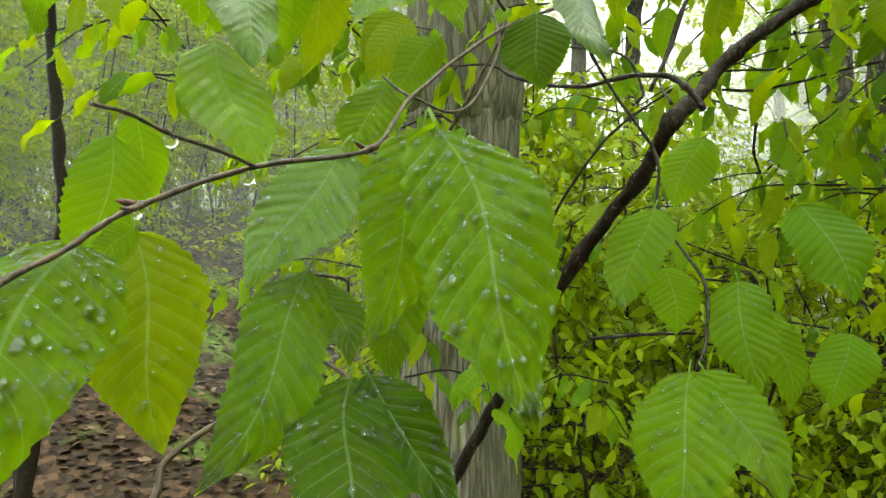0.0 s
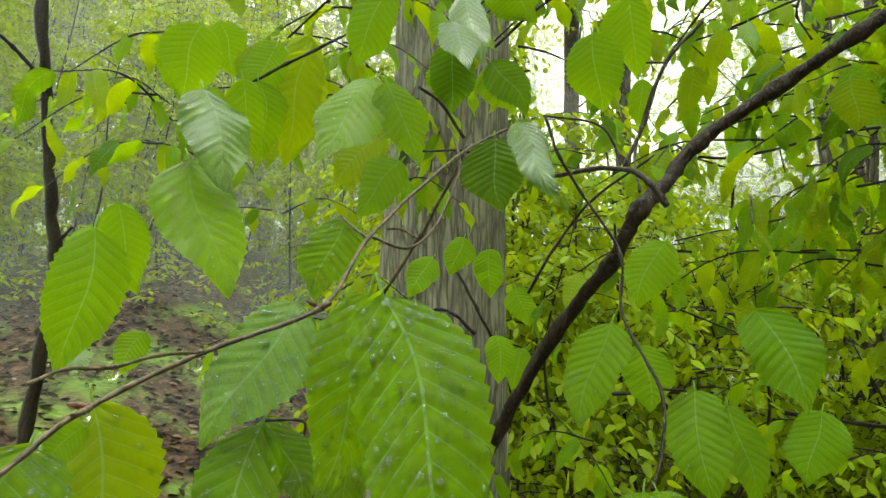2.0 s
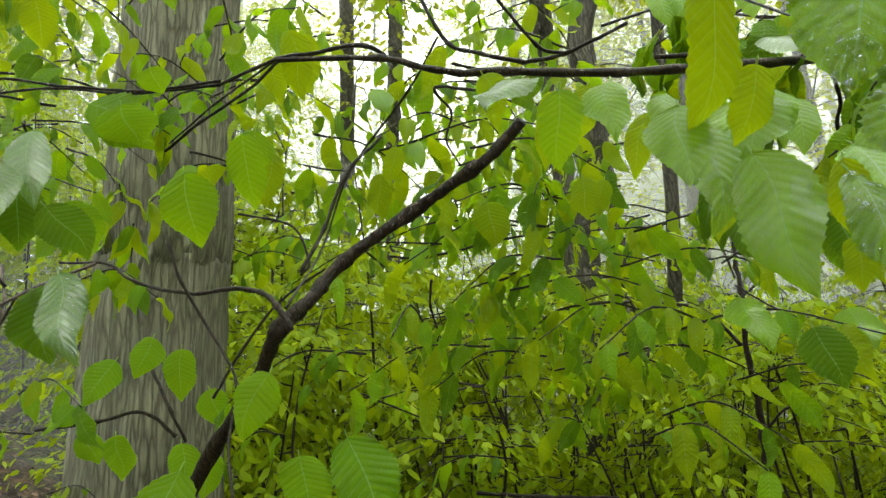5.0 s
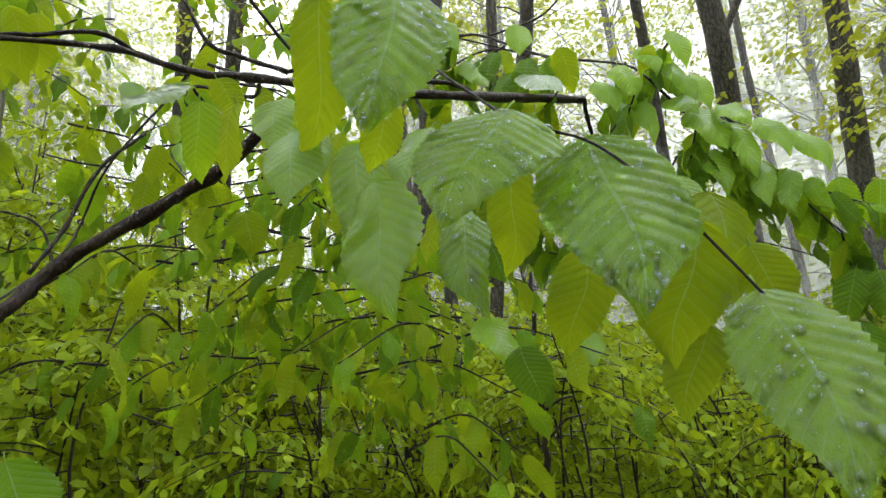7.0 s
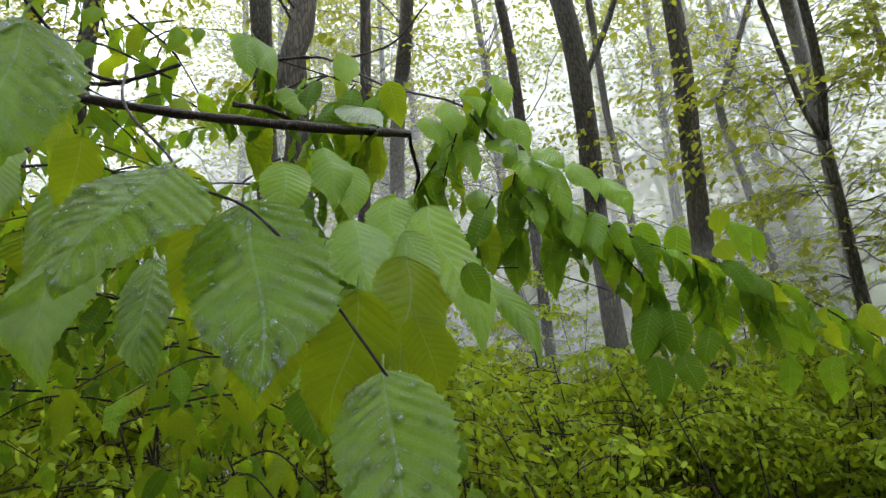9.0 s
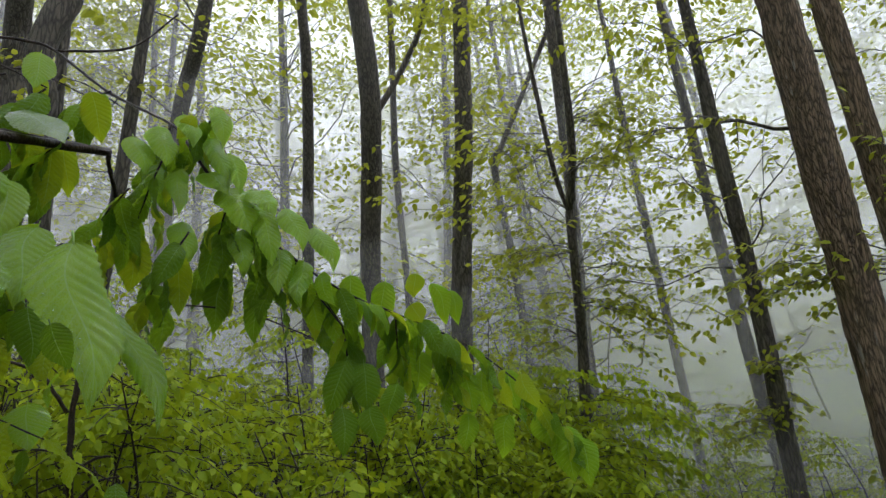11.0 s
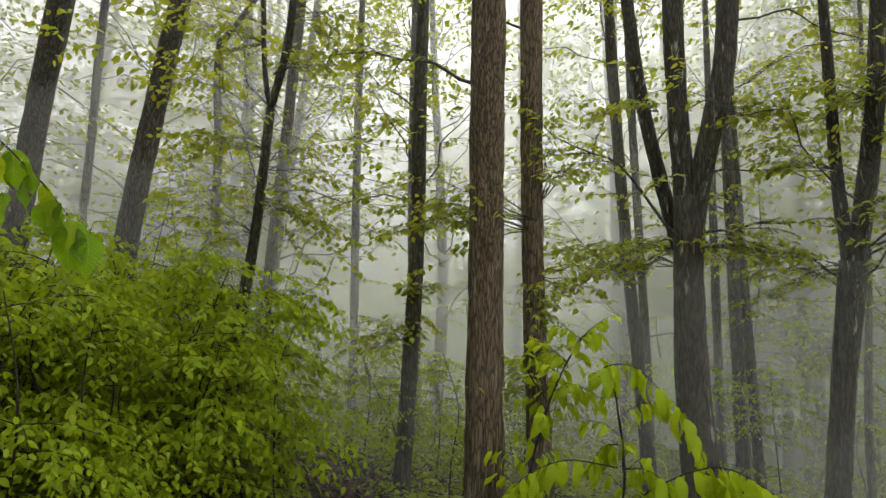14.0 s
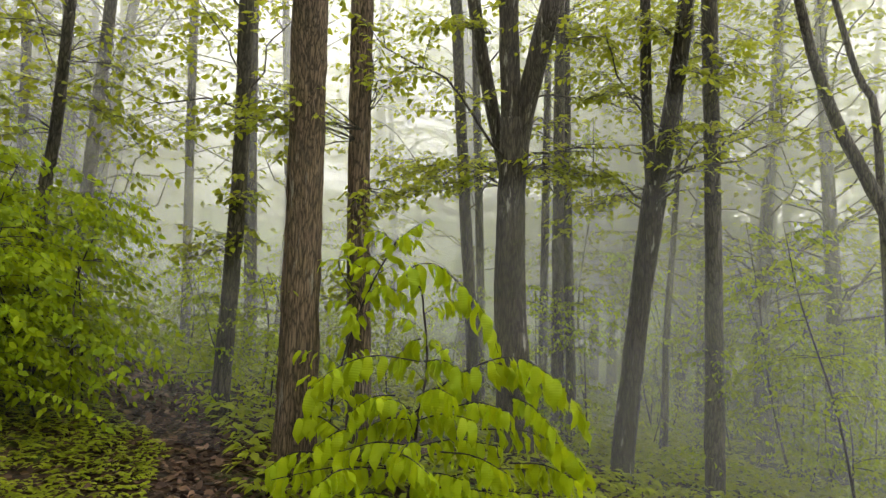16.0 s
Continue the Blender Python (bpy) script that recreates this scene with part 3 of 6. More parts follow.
# ---- trees ----
def down_to_ground(points, radii, flare=1.35):
    """Carries a trunk's line on to the ground, and widens its foot."""
    p, r = [np.array(q, float) for q in points], list(radii)
    a, b = p[-2], p[-1]
    g = ground_z(b[0], b[1])
    if b[2] > g - 0.05:
        d = (b - a) / max(abs(b[2] - a[2]), 1e-3)
        d[:2] *= 0.4
        drop = b[2] - g + 0.15
        if drop > 0.9:
            p.append(b + d * drop * 0.5), r.append(r[-1] * 1.06)
        e = b + d * drop
        e[2] = ground_z(e[0], e[1]) - 0.12
        p.append(e), r.append(r[-1] * flare)
    return p, r


def up_from(points, radii, top):
    """Carries a trunk's line on upward to a height, tapering."""
    p, r = [np.array(q, float) for q in points], list(radii)
    d = p[0] - p[1]
    d /= np.linalg.norm(d)
    d = d * 0.7 + np.array([0, 0, 0.5])
    d /= d[2]
    rise = top - p[0][2]
    if rise > 0.5:
        p = [p[0] + d * rise, p[0] + d * rise * 0.5] + p
        r = [r[0] * 0.3, r[0] * 0.68] + r
    return p, r


def trunk_mesh(points, radii, material, sides=20, rough=0.10, ring=0.14, freq=3.4, stretch=0.16):
    p, r = np.array(points)[::-1], np.array(radii)[::-1]
    line = glide(p, 12)
    k = np.linspace(0, len(p) - 1, len(line))
    rad = np.interp(k, np.arange(len(p)), r)
    far = np.concatenate([[0], np.cumsum(np.linalg.norm(np.diff(line, axis=0), axis=1))])
    m = max(8, int(far[-1] / ring))
    t = np.linspace(0, far[-1], m)
    line = np.stack([np.interp(t, far, line[:, i]) for i in range(3)], 1)
    rad = np.interp(t, far, rad)
    return tube_arrays(line, rad, sides, rough, line[0][0] * 7.3, freq, stretch), line, rad


def fan_leaves(rng, start, direction, length, droop, step, store, leaf_len, hang):
    """Broad leaves in pairs along one side twig, all lying in a flat, drooping layer; returns the twig's line."""
    d = np.array(direction, float)
    d /= np.linalg.norm(d)
    n = max(3, int(length / step))
    k = np.linspace(0, 1, n)[:, None]
    line = np.array(start) + d * length * k + np.array([0, 0, -1.0]) * droop * length * k**2
    line += rng.normal(0, 0.02, line.shape) * length * k
    flat = np.cross(d, [0, 0, 1.0])
    flat /= np.linalg.norm(flat) + 1e-9
    for i in range(1, n):
        for s in (-1, 1):
            if rng.random() < 0.12:
                continue
            ax = d * rng.uniform(0.1, 0.8) + flat * s * rng.uniform(0.5, 1.0) + np.array([0, 0, -1.0]) * hang * rng.uniform(0.1, 1.5)
            up = np.array([0, 0, 1.0]) + rng.normal(0, 0.3, 3)
            size = leaf_len * rng.uniform(0.6, 1.15)
            store.append((line[i] + rng.normal(0, 0.012, 3), ax, up, size, size * rng.uniform(0.55, 0.8)))
    return line


def limb(rng, start, direction, length, r, store, tubes, leaf_len, depth=0, step=0.1, hang=0.5):
    """A limb with a fan of side twigs, leaves gathered into store."""
    d = np.array(direction, float)
    d /= np.linalg.norm(d)
    k = np.linspace(0, 1, 7)[:, None]
    line = np.array(start) + d * length * k + np.array([0, 0, 1.0]) * length * (0.14 * k - 0.26 * k**2)
    line[1:] += rng.normal(0, 0.025 * length, (6, 3))
    thin = glide(line, 2) if depth == 0 else line
    tubes.append(tube_arrays(thin, np.linspace(r, r * 0.25, len(thin)), 5 if depth == 0 else 3))
    for i in range(2, 7):
        for s in (-1, 1):
            if rng.random() < 0.15:
                continue
            a = rng.uniform(0.5, 1.2) * s
            dd = np.array([d[0] * math.cos(a) - d[1] * math.sin(a), d[0] * math.sin(a) + d[1] * math.cos(a), d[2] * 0.3 + rng.uniform(-0.1, 0.12)])
            ln = length * rng.uniform(0.22, 0.5) * (1.15 - 0.1 * i)
            tw = fan_leaves(rng, line[i], dd, ln, 0.2, step, store, leaf_len, hang)
            if depth == 0:
                cut = tw[:: max(1, len(tw) // 3)]
                tubes.append(tube_arrays(cut, np.linspace(r * 0.4, r * 0.2, len(cut)), 3))
    fan_leaves(rng, line[-1], d, length * 0.3, 0.3, step, store, leaf_len, hang)


def tree(label, points, radii, bark, limbs=6, low=2.2, top=11.0, seed=1, leaf_len=0.074, sides=20, rough=0.1, forks=(), reach=(1.1, 2.4), group="", foot=True, ring=0.14, boughs=()):
    """A forest tree: rooted trunk, forks, and limbs with leaves."""
    rng = np.random.default_rng(seed)
    p, r = down_to_ground(points, radii) if foot else (points, radii)
    if not forks:
        p, r = up_from(p, r, top)
    root = new("tree")
    foot_at = Vector(p[-1])
    arrays, line, rad = trunk_mesh(p, r, bark, sides, rough, ring)
    trunk = part("trunk", mesh_of("trunk", arrays[0], [arrays[1], arrays[2]], bark), root)
    lines = [(line, rad)]
    for fp, fr in forks:
        fp, fr = up_from(fp, fr, top)
        arr, ln, rd = trunk_mesh(fp, fr, bark, max(10, sides - 6), rough, ring)
        part("fork", mesh_of("fork", arr[0], [arr[1], arr[2]], bark), root)
        lines.append((ln, rd))
    store, tubes = [], []
    for i in range(int(limbs * 1.7)):
        ln, rd = lines[i % len(lines)]
        hs = ln[:, 2]
        want = rng.uniform(max(low, hs[0] + 0.3), max(low + 0.5, min(top, hs[-1])))
        k = int(np.argmin(abs(hs - want)))
        a = rng.uniform(0, 6.28)
        limb(rng, ln[k], (math.cos(a), math.sin(a), rng.uniform(0.1, 0.9)), rng.uniform(*reach), max(0.005, rd[k] * 0.13), store, tubes, leaf_len, step=0.058 if leaf_len < 0.1 else 0.09)
    for (a0, a1) in boughs:
        a0, a1 = np.array(a0), np.array(a1)
        for _ in range(5):
            limb(rng, a0, a1 - a0 + rng.normal(0, 0.2, 3), np.linalg.norm(a1 - a0) * rng.uniform(0.7, 1.0), 0.006, store, tubes, leaf_len * 0.95, step=0.055)
    if store:
        part("branching", join_tubes("branching", tubes, BARK_DARK), root, kind="stuff")
        part("crown", cloud_from("crown", store, FOLIAGE_HIGH), root, kind="stuff")
    return tagged(root, label, "tree", group, "")


# near grey trunk behind the saplings; its unseen crown is added to shade them
tree("large grey-brown furrowed tree trunk, wet with rain", [(0.041, 1.432, 2.954), (0.025, 1.480, 2.284), (0.010, 1.508, 1.715)], [0.137, 0.142, 0.160], BARK_GREY, 24, 6.3, sides=72, rough=0.075, top=14.0, ring=0.03, seed=3, leaf_len=0.11, reach=(1.8, 3.4))
tree("shaggy brown plated tree trunk on the slope", [(5.068, -0.809, 4.312), (5.395, -0.845, 2.438), (5.477, -0.871, 0.609)], [0.130, 0.130, 0.150], BARK_PLATED, 7, 3.6, 10, 4, sides=56, rough=0.10, ring=0.035)
tree("dark straight tree trunk beside the plated tree", [(5.776, -1.204, 4.756), (5.963, -1.263, 2.555), (5.950, -1.354, 0.576)], [0.097, 0.092, 0.102], BARK_PLATED, 7, 2.8, 10, 5, sides=28, rough=0.1, boughs=[((5.860, -1.263, 2.909), (5.273, 0.026, 3.069)), ((5.887, -1.222, 2.816), (5.501, -0.228, 2.850)), ((5.970, -1.291, 2.451), (5.378, -1.525, 2.263)), ((5.912, -1.306, 3.075), (5.370, -1.648, 3.575)), ((6.076, -1.347, 1.357), (5.647, -0.945, 1.960))])
tree("slender dark tree trunk at the path's edge", [(6.207, -0.221, 4.096), (6.396, -0.235, 2.615), (6.463, -0.187, 0.519)], [0.066, 0.069, 0.079], BARK_DARK, 7, 3.0, 8, 6, sides=20, boughs=[((6.590, -0.181, 1.905), (6.236, 0.370, 1.978)), ((6.573, -0.180, 2.211), (6.275, -0.510, 2.241))])
tree("dark forked tree with pale lichen streaks", [(6.422, -2.740, 3.301), (6.546, -2.768, 1.867), (6.550, -2.840, 0.561)], [0.124, 0.144, 0.169], BARK_LICHEN, 12, 2.6, 8, 7, sides=30, boughs=[((6.630, -2.701, 2.679), (6.337, -1.508, 2.591)), ((6.611, -2.635, 2.840), (6.173, -1.791, 2.732)), ((6.535, -2.900, 2.843), (5.887, -3.490, 2.793)), ((6.499, -2.514, 4.170), (6.048, -1.623, 4.029)), ((6.365, -2.992, 4.165), (5.827, -3.511, 3.879))], forks=[([(6.235, -2.591, 5.110), (6.373, -2.658, 4.128), (6.428, -2.721, 3.302), (6.493, -2.757, 2.768)], [0.097, 0.093, 0.101, 0.112]), ([(6.099, -3.058, 5.057), (6.158, -2.994, 4.337), (6.397, -2.818, 3.298), (6.483, -2.786, 2.767)], [0.097, 0.099, 0.101, 0.106]), ([(6.410, -2.214, 5.192), (6.558, -2.405, 4.133), (6.648, -2.720, 2.850)], [0.061, 0.065, 0.069])])
tree("dark leaning tree forked above head height", [(6.363, -4.181, 2.728), (6.561, -4.102, 1.450), (6.505, -3.903, -0.007)], [0.118, 0.100, 0.112], BARK_LICHEN, 12, 2.3, 8, 8, sides=26, boughs=[((6.398, -4.138, 2.675), (6.298, -3.109, 2.641)), ((6.305, -4.031, 3.557), (6.095, -3.187, 3.572)), ((6.010, -4.168, 3.804), (5.348, -4.530, 3.637)), ((5.987, -4.156, 4.129), (5.811, -3.339, 4.066)), ((6.211, -4.218, 3.203), (5.717, -4.443, 3.190))], forks=[([(6.138, -3.956, 4.518), (6.324, -4.070, 3.452), (6.385, -4.162, 2.674)], [0.049, 0.054, 0.065]), ([(5.973, -4.297, 4.478), (6.201, -4.273, 3.488), (6.373, -4.186, 2.674)], [0.080, 0.084, 0.088])])
tree("straight grey tree trunk in light mist", [(6.183, -4.667, 4.627), (6.409, -4.828, 2.378), (6.241, -4.714, -0.209)], [0.078, 0.080, 0.091], BARK_DARK, 8, 3.0, 8, 9, boughs=[((6.131, -4.643, 3.727), (5.522, -4.711, 3.829)), ((6.059, -4.603, 4.211), (5.942, -3.844, 4.296))])
tree("slender dark forked tree in mist", [(5.980, 1.108, 3.904), (6.265, 1.241, 2.786), (6.317, 1.307, 2.268)], [0.042, 0.048, 0.053], BARK_DARK, 12, 3.2, 7, 10, boughs=[((6.094, 1.157, 3.551), (5.486, 1.656, 3.515)), ((6.133, 1.186, 3.400), (5.947, 0.470, 3.490)), ((5.960, 1.103, 4.217), (5.763, 0.364, 4.260)), ((6.199, 1.241, 3.094), (6.145, 0.378, 2.765)), ((5.921, 1.188, 4.485), (5.383, 1.581, 4.341)), ((5.855, 0.969, 4.724), (5.668, 0.411, 4.646)), ((6.265, 1.241, 2.786), (5.655, 1.584, 3.065))], forks=[([(5.636, 1.176, 5.178), (5.920, 1.175, 4.258), (5.980, 1.108, 3.904)], [0.022, 0.024, 0.026]), ([(5.702, 0.892, 5.201), (5.881, 0.973, 4.455), (5.980, 1.108, 3.904)], [0.033, 0.038, 0.037])])
tree("leaning grey tree trunk in mist", [(6.230, 2.132, 5.632), (6.455, 2.380, 4.362), (6.648, 2.611, 3.091)], [0.096, 0.104, 0.115], BARK_DARK, 2, 6.0, 12, 11)
tree("grey tree trunk with a raised side limb in mist", [(5.759, 3.135, 7.080), (5.999, 3.179, 5.698), (6.501, 3.622, 3.847)], [0.114, 0.118, 0.117], BARK_DARK, 2, 7.5, 13, 12, forks=[([(6.273, 2.490, 7.064), (6.284, 2.804, 6.352), (6.072, 3.212, 5.558)], [0.032, 0.035, 0.039])], foot=True)
GREY = "slender grey forest tree in mist"
tree("dark leaning tree trunk above the undergrowth", [(2.587, 3.289, 5.161), (2.491, 3.307, 4.699), (2.442, 3.356, 4.393), (2.502, 3.338, 4.001), (2.487, 3.655, 3.092)], [0.096, 0.087, 0.080, 0.077, 0.080], BARK_DARK, 6, 4.6, 10, 19, sides=18)
for k, (pts, rad) in enumerate([([(8.219, 1.552, 6.885), (8.777, 1.757, 5.079), (9.042, 1.908, 3.299)], [0.074, 0.072, 0.078]), ([(5.617, 3.835, 7.361), (5.941, 4.011, 6.159), (6.634, 4.654, 2.809)], [0.060, 0.064, 0.069]), ([(7.951, 3.951, 7.840), (8.436, 4.293, 6.202), (8.858, 4.472, 4.318)], [0.050, 0.053, 0.056]), ([(3.058, 4.806, 6.260), (3.193, 5.035, 5.516)], [0.106, 0.103]), ([(5.866, 5.725, 7.742), (6.159, 6.473, 6.517)], [0.104, 0.112]), ([(8.887, 2.676, 6.273), (8.894, 2.837, 6.146), (9.113, 2.928, 5.600), (9.463, 2.947, 4.609)], [0.043, 0.052, 0.056, 0.061])]):
    tree(GREY, pts, rad, BARK_DARK, 3, 5.5, 12, 20 + k, sides=14, group="misty trees")
for k, (pts, rad) in enumerate([([(9.803, 1.008, 5.731), (10.073, 0.966, 3.347), (10.284, 0.921, 1.594)], [0.059, 0.061, 0.065]), ([(8.995, 0.042, 4.068), (9.428, -0.060, 1.457)], [0.078, 0.086]), ([(7.931, -2.413, 5.220), (8.310, -2.638, 3.219), (8.277, -2.813, 0.962)], [0.066, 0.071, 0.076]), ([(8.759, -2.843, 5.203), (9.229, -3.111, 1.876)], [0.052, 0.058]), ([(7.807, -3.693, 4.234), (7.981, -3.782, 0.770)], [0.065, 0.073]), ([(7.982, -3.877, 3.096), (7.921, -3.929, 0.712)], [0.053, 0.059]), ([(8.831, -3.894, 3.980), (8.989, -3.941, 0.799)], [0.052, 0.058]), ([(8.331, -5.551, 3.515), (8.364, -5.400, 1.309)], [0.036, 0.043]), ([(5.615, -5.210, 4.467), (5.682, -5.577, 3.440), (5.563, -5.802, 2.787), (5.383, -6.003, 2.057)], [0.044, 0.053, 0.058, 0.067]), ([(5.522, -5.635, 3.982), (5.459, -5.820, 3.443), (5.501, -5.913, 2.626)], [0.028, 0.034, 0.037])]):
    tree(GREY, pts, rad, BARK_DARK, 6, 2.6, 10, 40 + k, sides=14, group="misty trees")
for k, (pts, rad) in enumerate([([(1.526, 4.718, 5.518), (1.543, 5.166, 4.401)], [0.064, 0.062]), ([(1.403, 6.372, 6.753), (1.495, 7.133, 5.047)], [0.085, 0.087]), ([(2.902, 3.882, 3.718), (2.897, 3.888, 3.054)], [0.045, 0.048]), ([(3.126, 3.464, 3.653), (3.179, 3.830, 2.354)], [0.048, 0.054])]):
    tree(GREY, pts, rad, BARK_DARK, 6, 4.0, 11, 60 + k, sides=14, group="misty trees")


# the wood goes on behind and above: unseen trees added to shade near leaves
for k, (x, y) in enumerate([(-2.6, -2.2), (-0.4, -3.6), (2.2, -4.6), (-3.9, 0.6), (3.6, -6.0), (-1.8, -6.2)]):
    z = ground_z(x, y)
    tree("unseen tall grey tree added to shade the leaves", [(x + 0.12, y + 0.2, z + 7.0), (x + 0.03, y + 0.1, z + 3.5), (x, y, z + 0.2)], [0.10, 0.12, 0.14], BARK_DARK, 20, z + 6.5, z + 14, 80 + k, sides=14, group="misty trees", leaf_len=0.11, reach=(1.8, 3.6))


# the wood beyond: three trees, copied over the slope
def wood_tree(seed, height):
    rng = np.random.default_rng(seed)
    root = new("tree")
    lean = rng.normal(0, 0.35, 2)
    pts = [(lean[0], lean[1], height), (lean[0] * 0.5 + 0.1, lean[1] * 0.4, height * 0.55), (0, 0.05, height * 0.2), (0, 0, -0.3)]
    arr, line, rad = trunk_mesh(pts, [0.025, 0.07, 0.10, 0.14], BARK_FAR, 10, 0.08, 0.4)
    part("trunk", mesh_of("trunk", arr[0], [arr[1], arr[2]], BARK_FAR), root)
    store, tubes = [], []
    for i in range(60):
        k = int(len(line) * rng.uniform(0.16, 0.98))
        k = min(k, len(line) - 1)
        a = rng.uniform(0, 6.28)
        limb(rng, line[k], (math.cos(a), math.sin(a), rng.uniform(0.1, 0.9)), rng.uniform(1.5, 3.6), max(0.008, rad[k] * 0.2), store, tubes, 0.115, depth=1, step=0.115)
    part("branching", join_tubes("branching", tubes, BARK_FAR), root, kind="stuff")
    part("crown", cloud_from("crown", store, FOLIAGE_HIGH, tiny=True), root, kind="stuff")
    return tagged(root, "tall forest tree fading into fog", "tree", "trees in the fog")


protos = [wood_tree(101, 13), wood_tree(102, 15), wood_tree(103, 12)]
wr = random.Random(9)


def clearing(x, y):
    """A gap in the wood lets the sky in."""
    a = math.degrees(math.atan2(y + 0.5, x - 0.6))
    return not 4 < a < 15 


for k, (x, y) in enumerate(scatter(wr, 72, 11, 20, -55, 135, clearing) + scatter(wr, 44, 19, 40, -55, 135, clearing) + scatter(wr, 10, 13, 22, 45, 100, clearing) + scatter(wr, 12, 11, 18, 92, 138, clearing)):
    m = pose(x, y, ground_z(x, y), 0, 0, wr.uniform(0, 360)) 
    if k < 3:
        protos[k].matrix_basis = m
    else:
        copy_thing(protos[k % 3], m)


# ---- understorey beeches: five built, then copied ----
def understorey(seed, height, spread, leaf_len, dense):
    """A young beech: thin stem, tiers of long arching branches, leaves hung flat along every side twig."""
    rng = np.random.default_rng(seed)
    root = new("beech_sapling")
    top = np.array([rng.normal(0, 0.12) * height, rng.normal(0, 0.12) * height, height])
    line = glide([(0, 0, -0.15), top * 0.35 + rng.normal(0, 0.05, 3), top * 0.7 + rng.normal(0, 0.06, 3), top], 6)
    v, q, t = tube_arrays(line, np.linspace(0.006 + 0.003 * height, 0.003, len(line)), 6)
    part("stem", mesh_of("stem", v, [q, t], TWIG), root)
    store, tubes = [], []
    for i in range(dense):
        k = int(rng.integers(4, len(line)))
        a = i * 2.4 + rng.uniform(-0.4, 0.4)
        ln = spread * rng.uniform(0.55, 1.0) * (1.15 - 0.55 * k / len(line))
        d = np.array([math.cos(a), math.sin(a), rng.uniform(0.05, 0.5)])
        tw = spray_leaves(rng, line[k], d, ln, 0.5, 0.04, store, leaf_len, 0.7)
        cut = tw[:: max(1, len(tw) // 5)]
        tubes.append(tube_arrays(cut, np.linspace(0.0042, 0.0012, len(cut)), 3))
        for f in (0.25, 0.42, 0.58, 0.75):
            b = a + rng.choice([-1, 1]) * rng.uniform(0.5, 1.1)
            j = int(f * (len(tw) - 1))
            spray_leaves(rng, tw[j], (math.cos(b), math.sin(b), 0.08), ln * 0.42, 0.4, 0.042, store, leaf_len, 0.65)
    part("branching", join_tubes("branching", tubes, TWIG), root, kind="stuff")
    part("foliage", cloud_from("foliage", store, FOLIAGE), root, kind="stuff")
    return tagged(root, "young beech with drooping bright green leaves", "sapling", "understorey beeches")


HEIGHTS = [0.7, 1.1, 1.5, 2.0, 2.6, 3.3, 4.2]
kinds = [understorey(201 + k, h, 0.5 + 0.2 * h, 0.05 + 0.0042 * k, int(7 + 7 * h)) for k, h in enumerate(HEIGHTS)]
ur = random.Random(12)


def rises_to(a):
    """How high the undergrowth stands, in degrees over the eye, by its bearing."""
    return float(np.interp(a, [-60, -12, -4, 4, 10, 16, 30, 40, 56, 78, 104], [-1, -2, -1, 2.5, 5, 7, 10, 11.5, 17, 22, 36]))


def open_ground(x, y):
    """Where saplings stand: not by the camera, nor on the bare floor or the path."""
    a, r = math.degrees(math.atan2(y + 0.3, x - 0.4)), math.hypot(x - 0.4, y + 0.3)
    if a < -6 and r < 6.3:
        return False
    if x < -0.1 and r < 7.2 and 98 < a:
        return False
    if abs(y - path_y(x)) < 0.6 and 3.0 < x < 8.5:
        return False
    if a < 40 and (r < 3.6 or (y < 1.25 and x < 5.3)):
        return False
    if a < 4 and r < 5.2:
        return False
    if math.hypot(x - 0.05, y - 1.5) < 0.45:
        return False
    return True


spots = scatter(ur, 46, 2.8, 3.9, 14, 108, open_ground) + scatter(ur, 95, 3.4, 6.2, -4, 142, open_ground) + scatter(ur, 105, 6.2, 10.5, -4, 142, open_ground) + scatter(ur, 34, 6.6, 13, -62, -4, open_ground) + scatter(ur, 34, 7.4, 12, 96, 140, open_ground)
spots += scatter(ur, 34, 3.8, 6.4, 14, 42, open_ground)
far_spots = scatter(ur, 50, 12.5, 26, -62, 90, lambda x, y: True) + scatter(ur, 26, 11.0, 20, 88, 138, lambda x, y: True) + scatter(ur, 10, 12.0, 17, -48, -27, lambda x, y: True)
first = set()
rest = []
spots.sort(key=lambda q: math.hypot(q[0] - 0.4, q[1] + 0.3))
for k, (x, y) in enumerate(spots):
    a, r = math.degrees(math.atan2(y + 0.3, x - 0.4)), math.hypot(x - 0.4, y + 0.3)
    room = 1.8 + r * math.tan(radians(rises_to(a))) - ground_z(x, y)
    if a < 45 and r > 5.6 and ur.random() < 0.3:
        room += r * 0.11
    want = min(4.9, room * ur.uniform(0.5, 0.95) if r < 6.2 else room * ur.uniform(0.65, 1.0))
    if want < 0.45:
        want = 0.5
    pick = int(np.argmin([abs(h - want) for h in HEIGHTS]))
    m = pose(x, y, ground_z(x, y), 0, 0, ur.uniform(0, 360)) @ Matrix.Scale(min(1.2, max(0.75, want / HEIGHTS[pick])), 4)
    if pick not in first:
        first.add(pick)
        kinds[pick].matrix_basis = m
    elif k < 285:
        copy_thing(kinds[pick], m)
    else:
        rest.append((pick, m))
for x, y in far_spots:
    rest.append((ur.choice([2, 3, 4]), pose(x, y, ground_z(x, y), 0, 0, ur.uniform(0, 360)) @ Matrix.Scale(ur.uniform(1.3, 2.0), 4)))
for x, y in scatter(ur, 16, 9, 14, -50, -30, lambda x, y: True):
    rest.append((ur.choice([3, 4]), pose(x, y, ground_z(x, y), 0, 0, ur.uniform(0, 360)) @ Matrix.Scale(ur.uniform(0.8, 1.3), 4)))
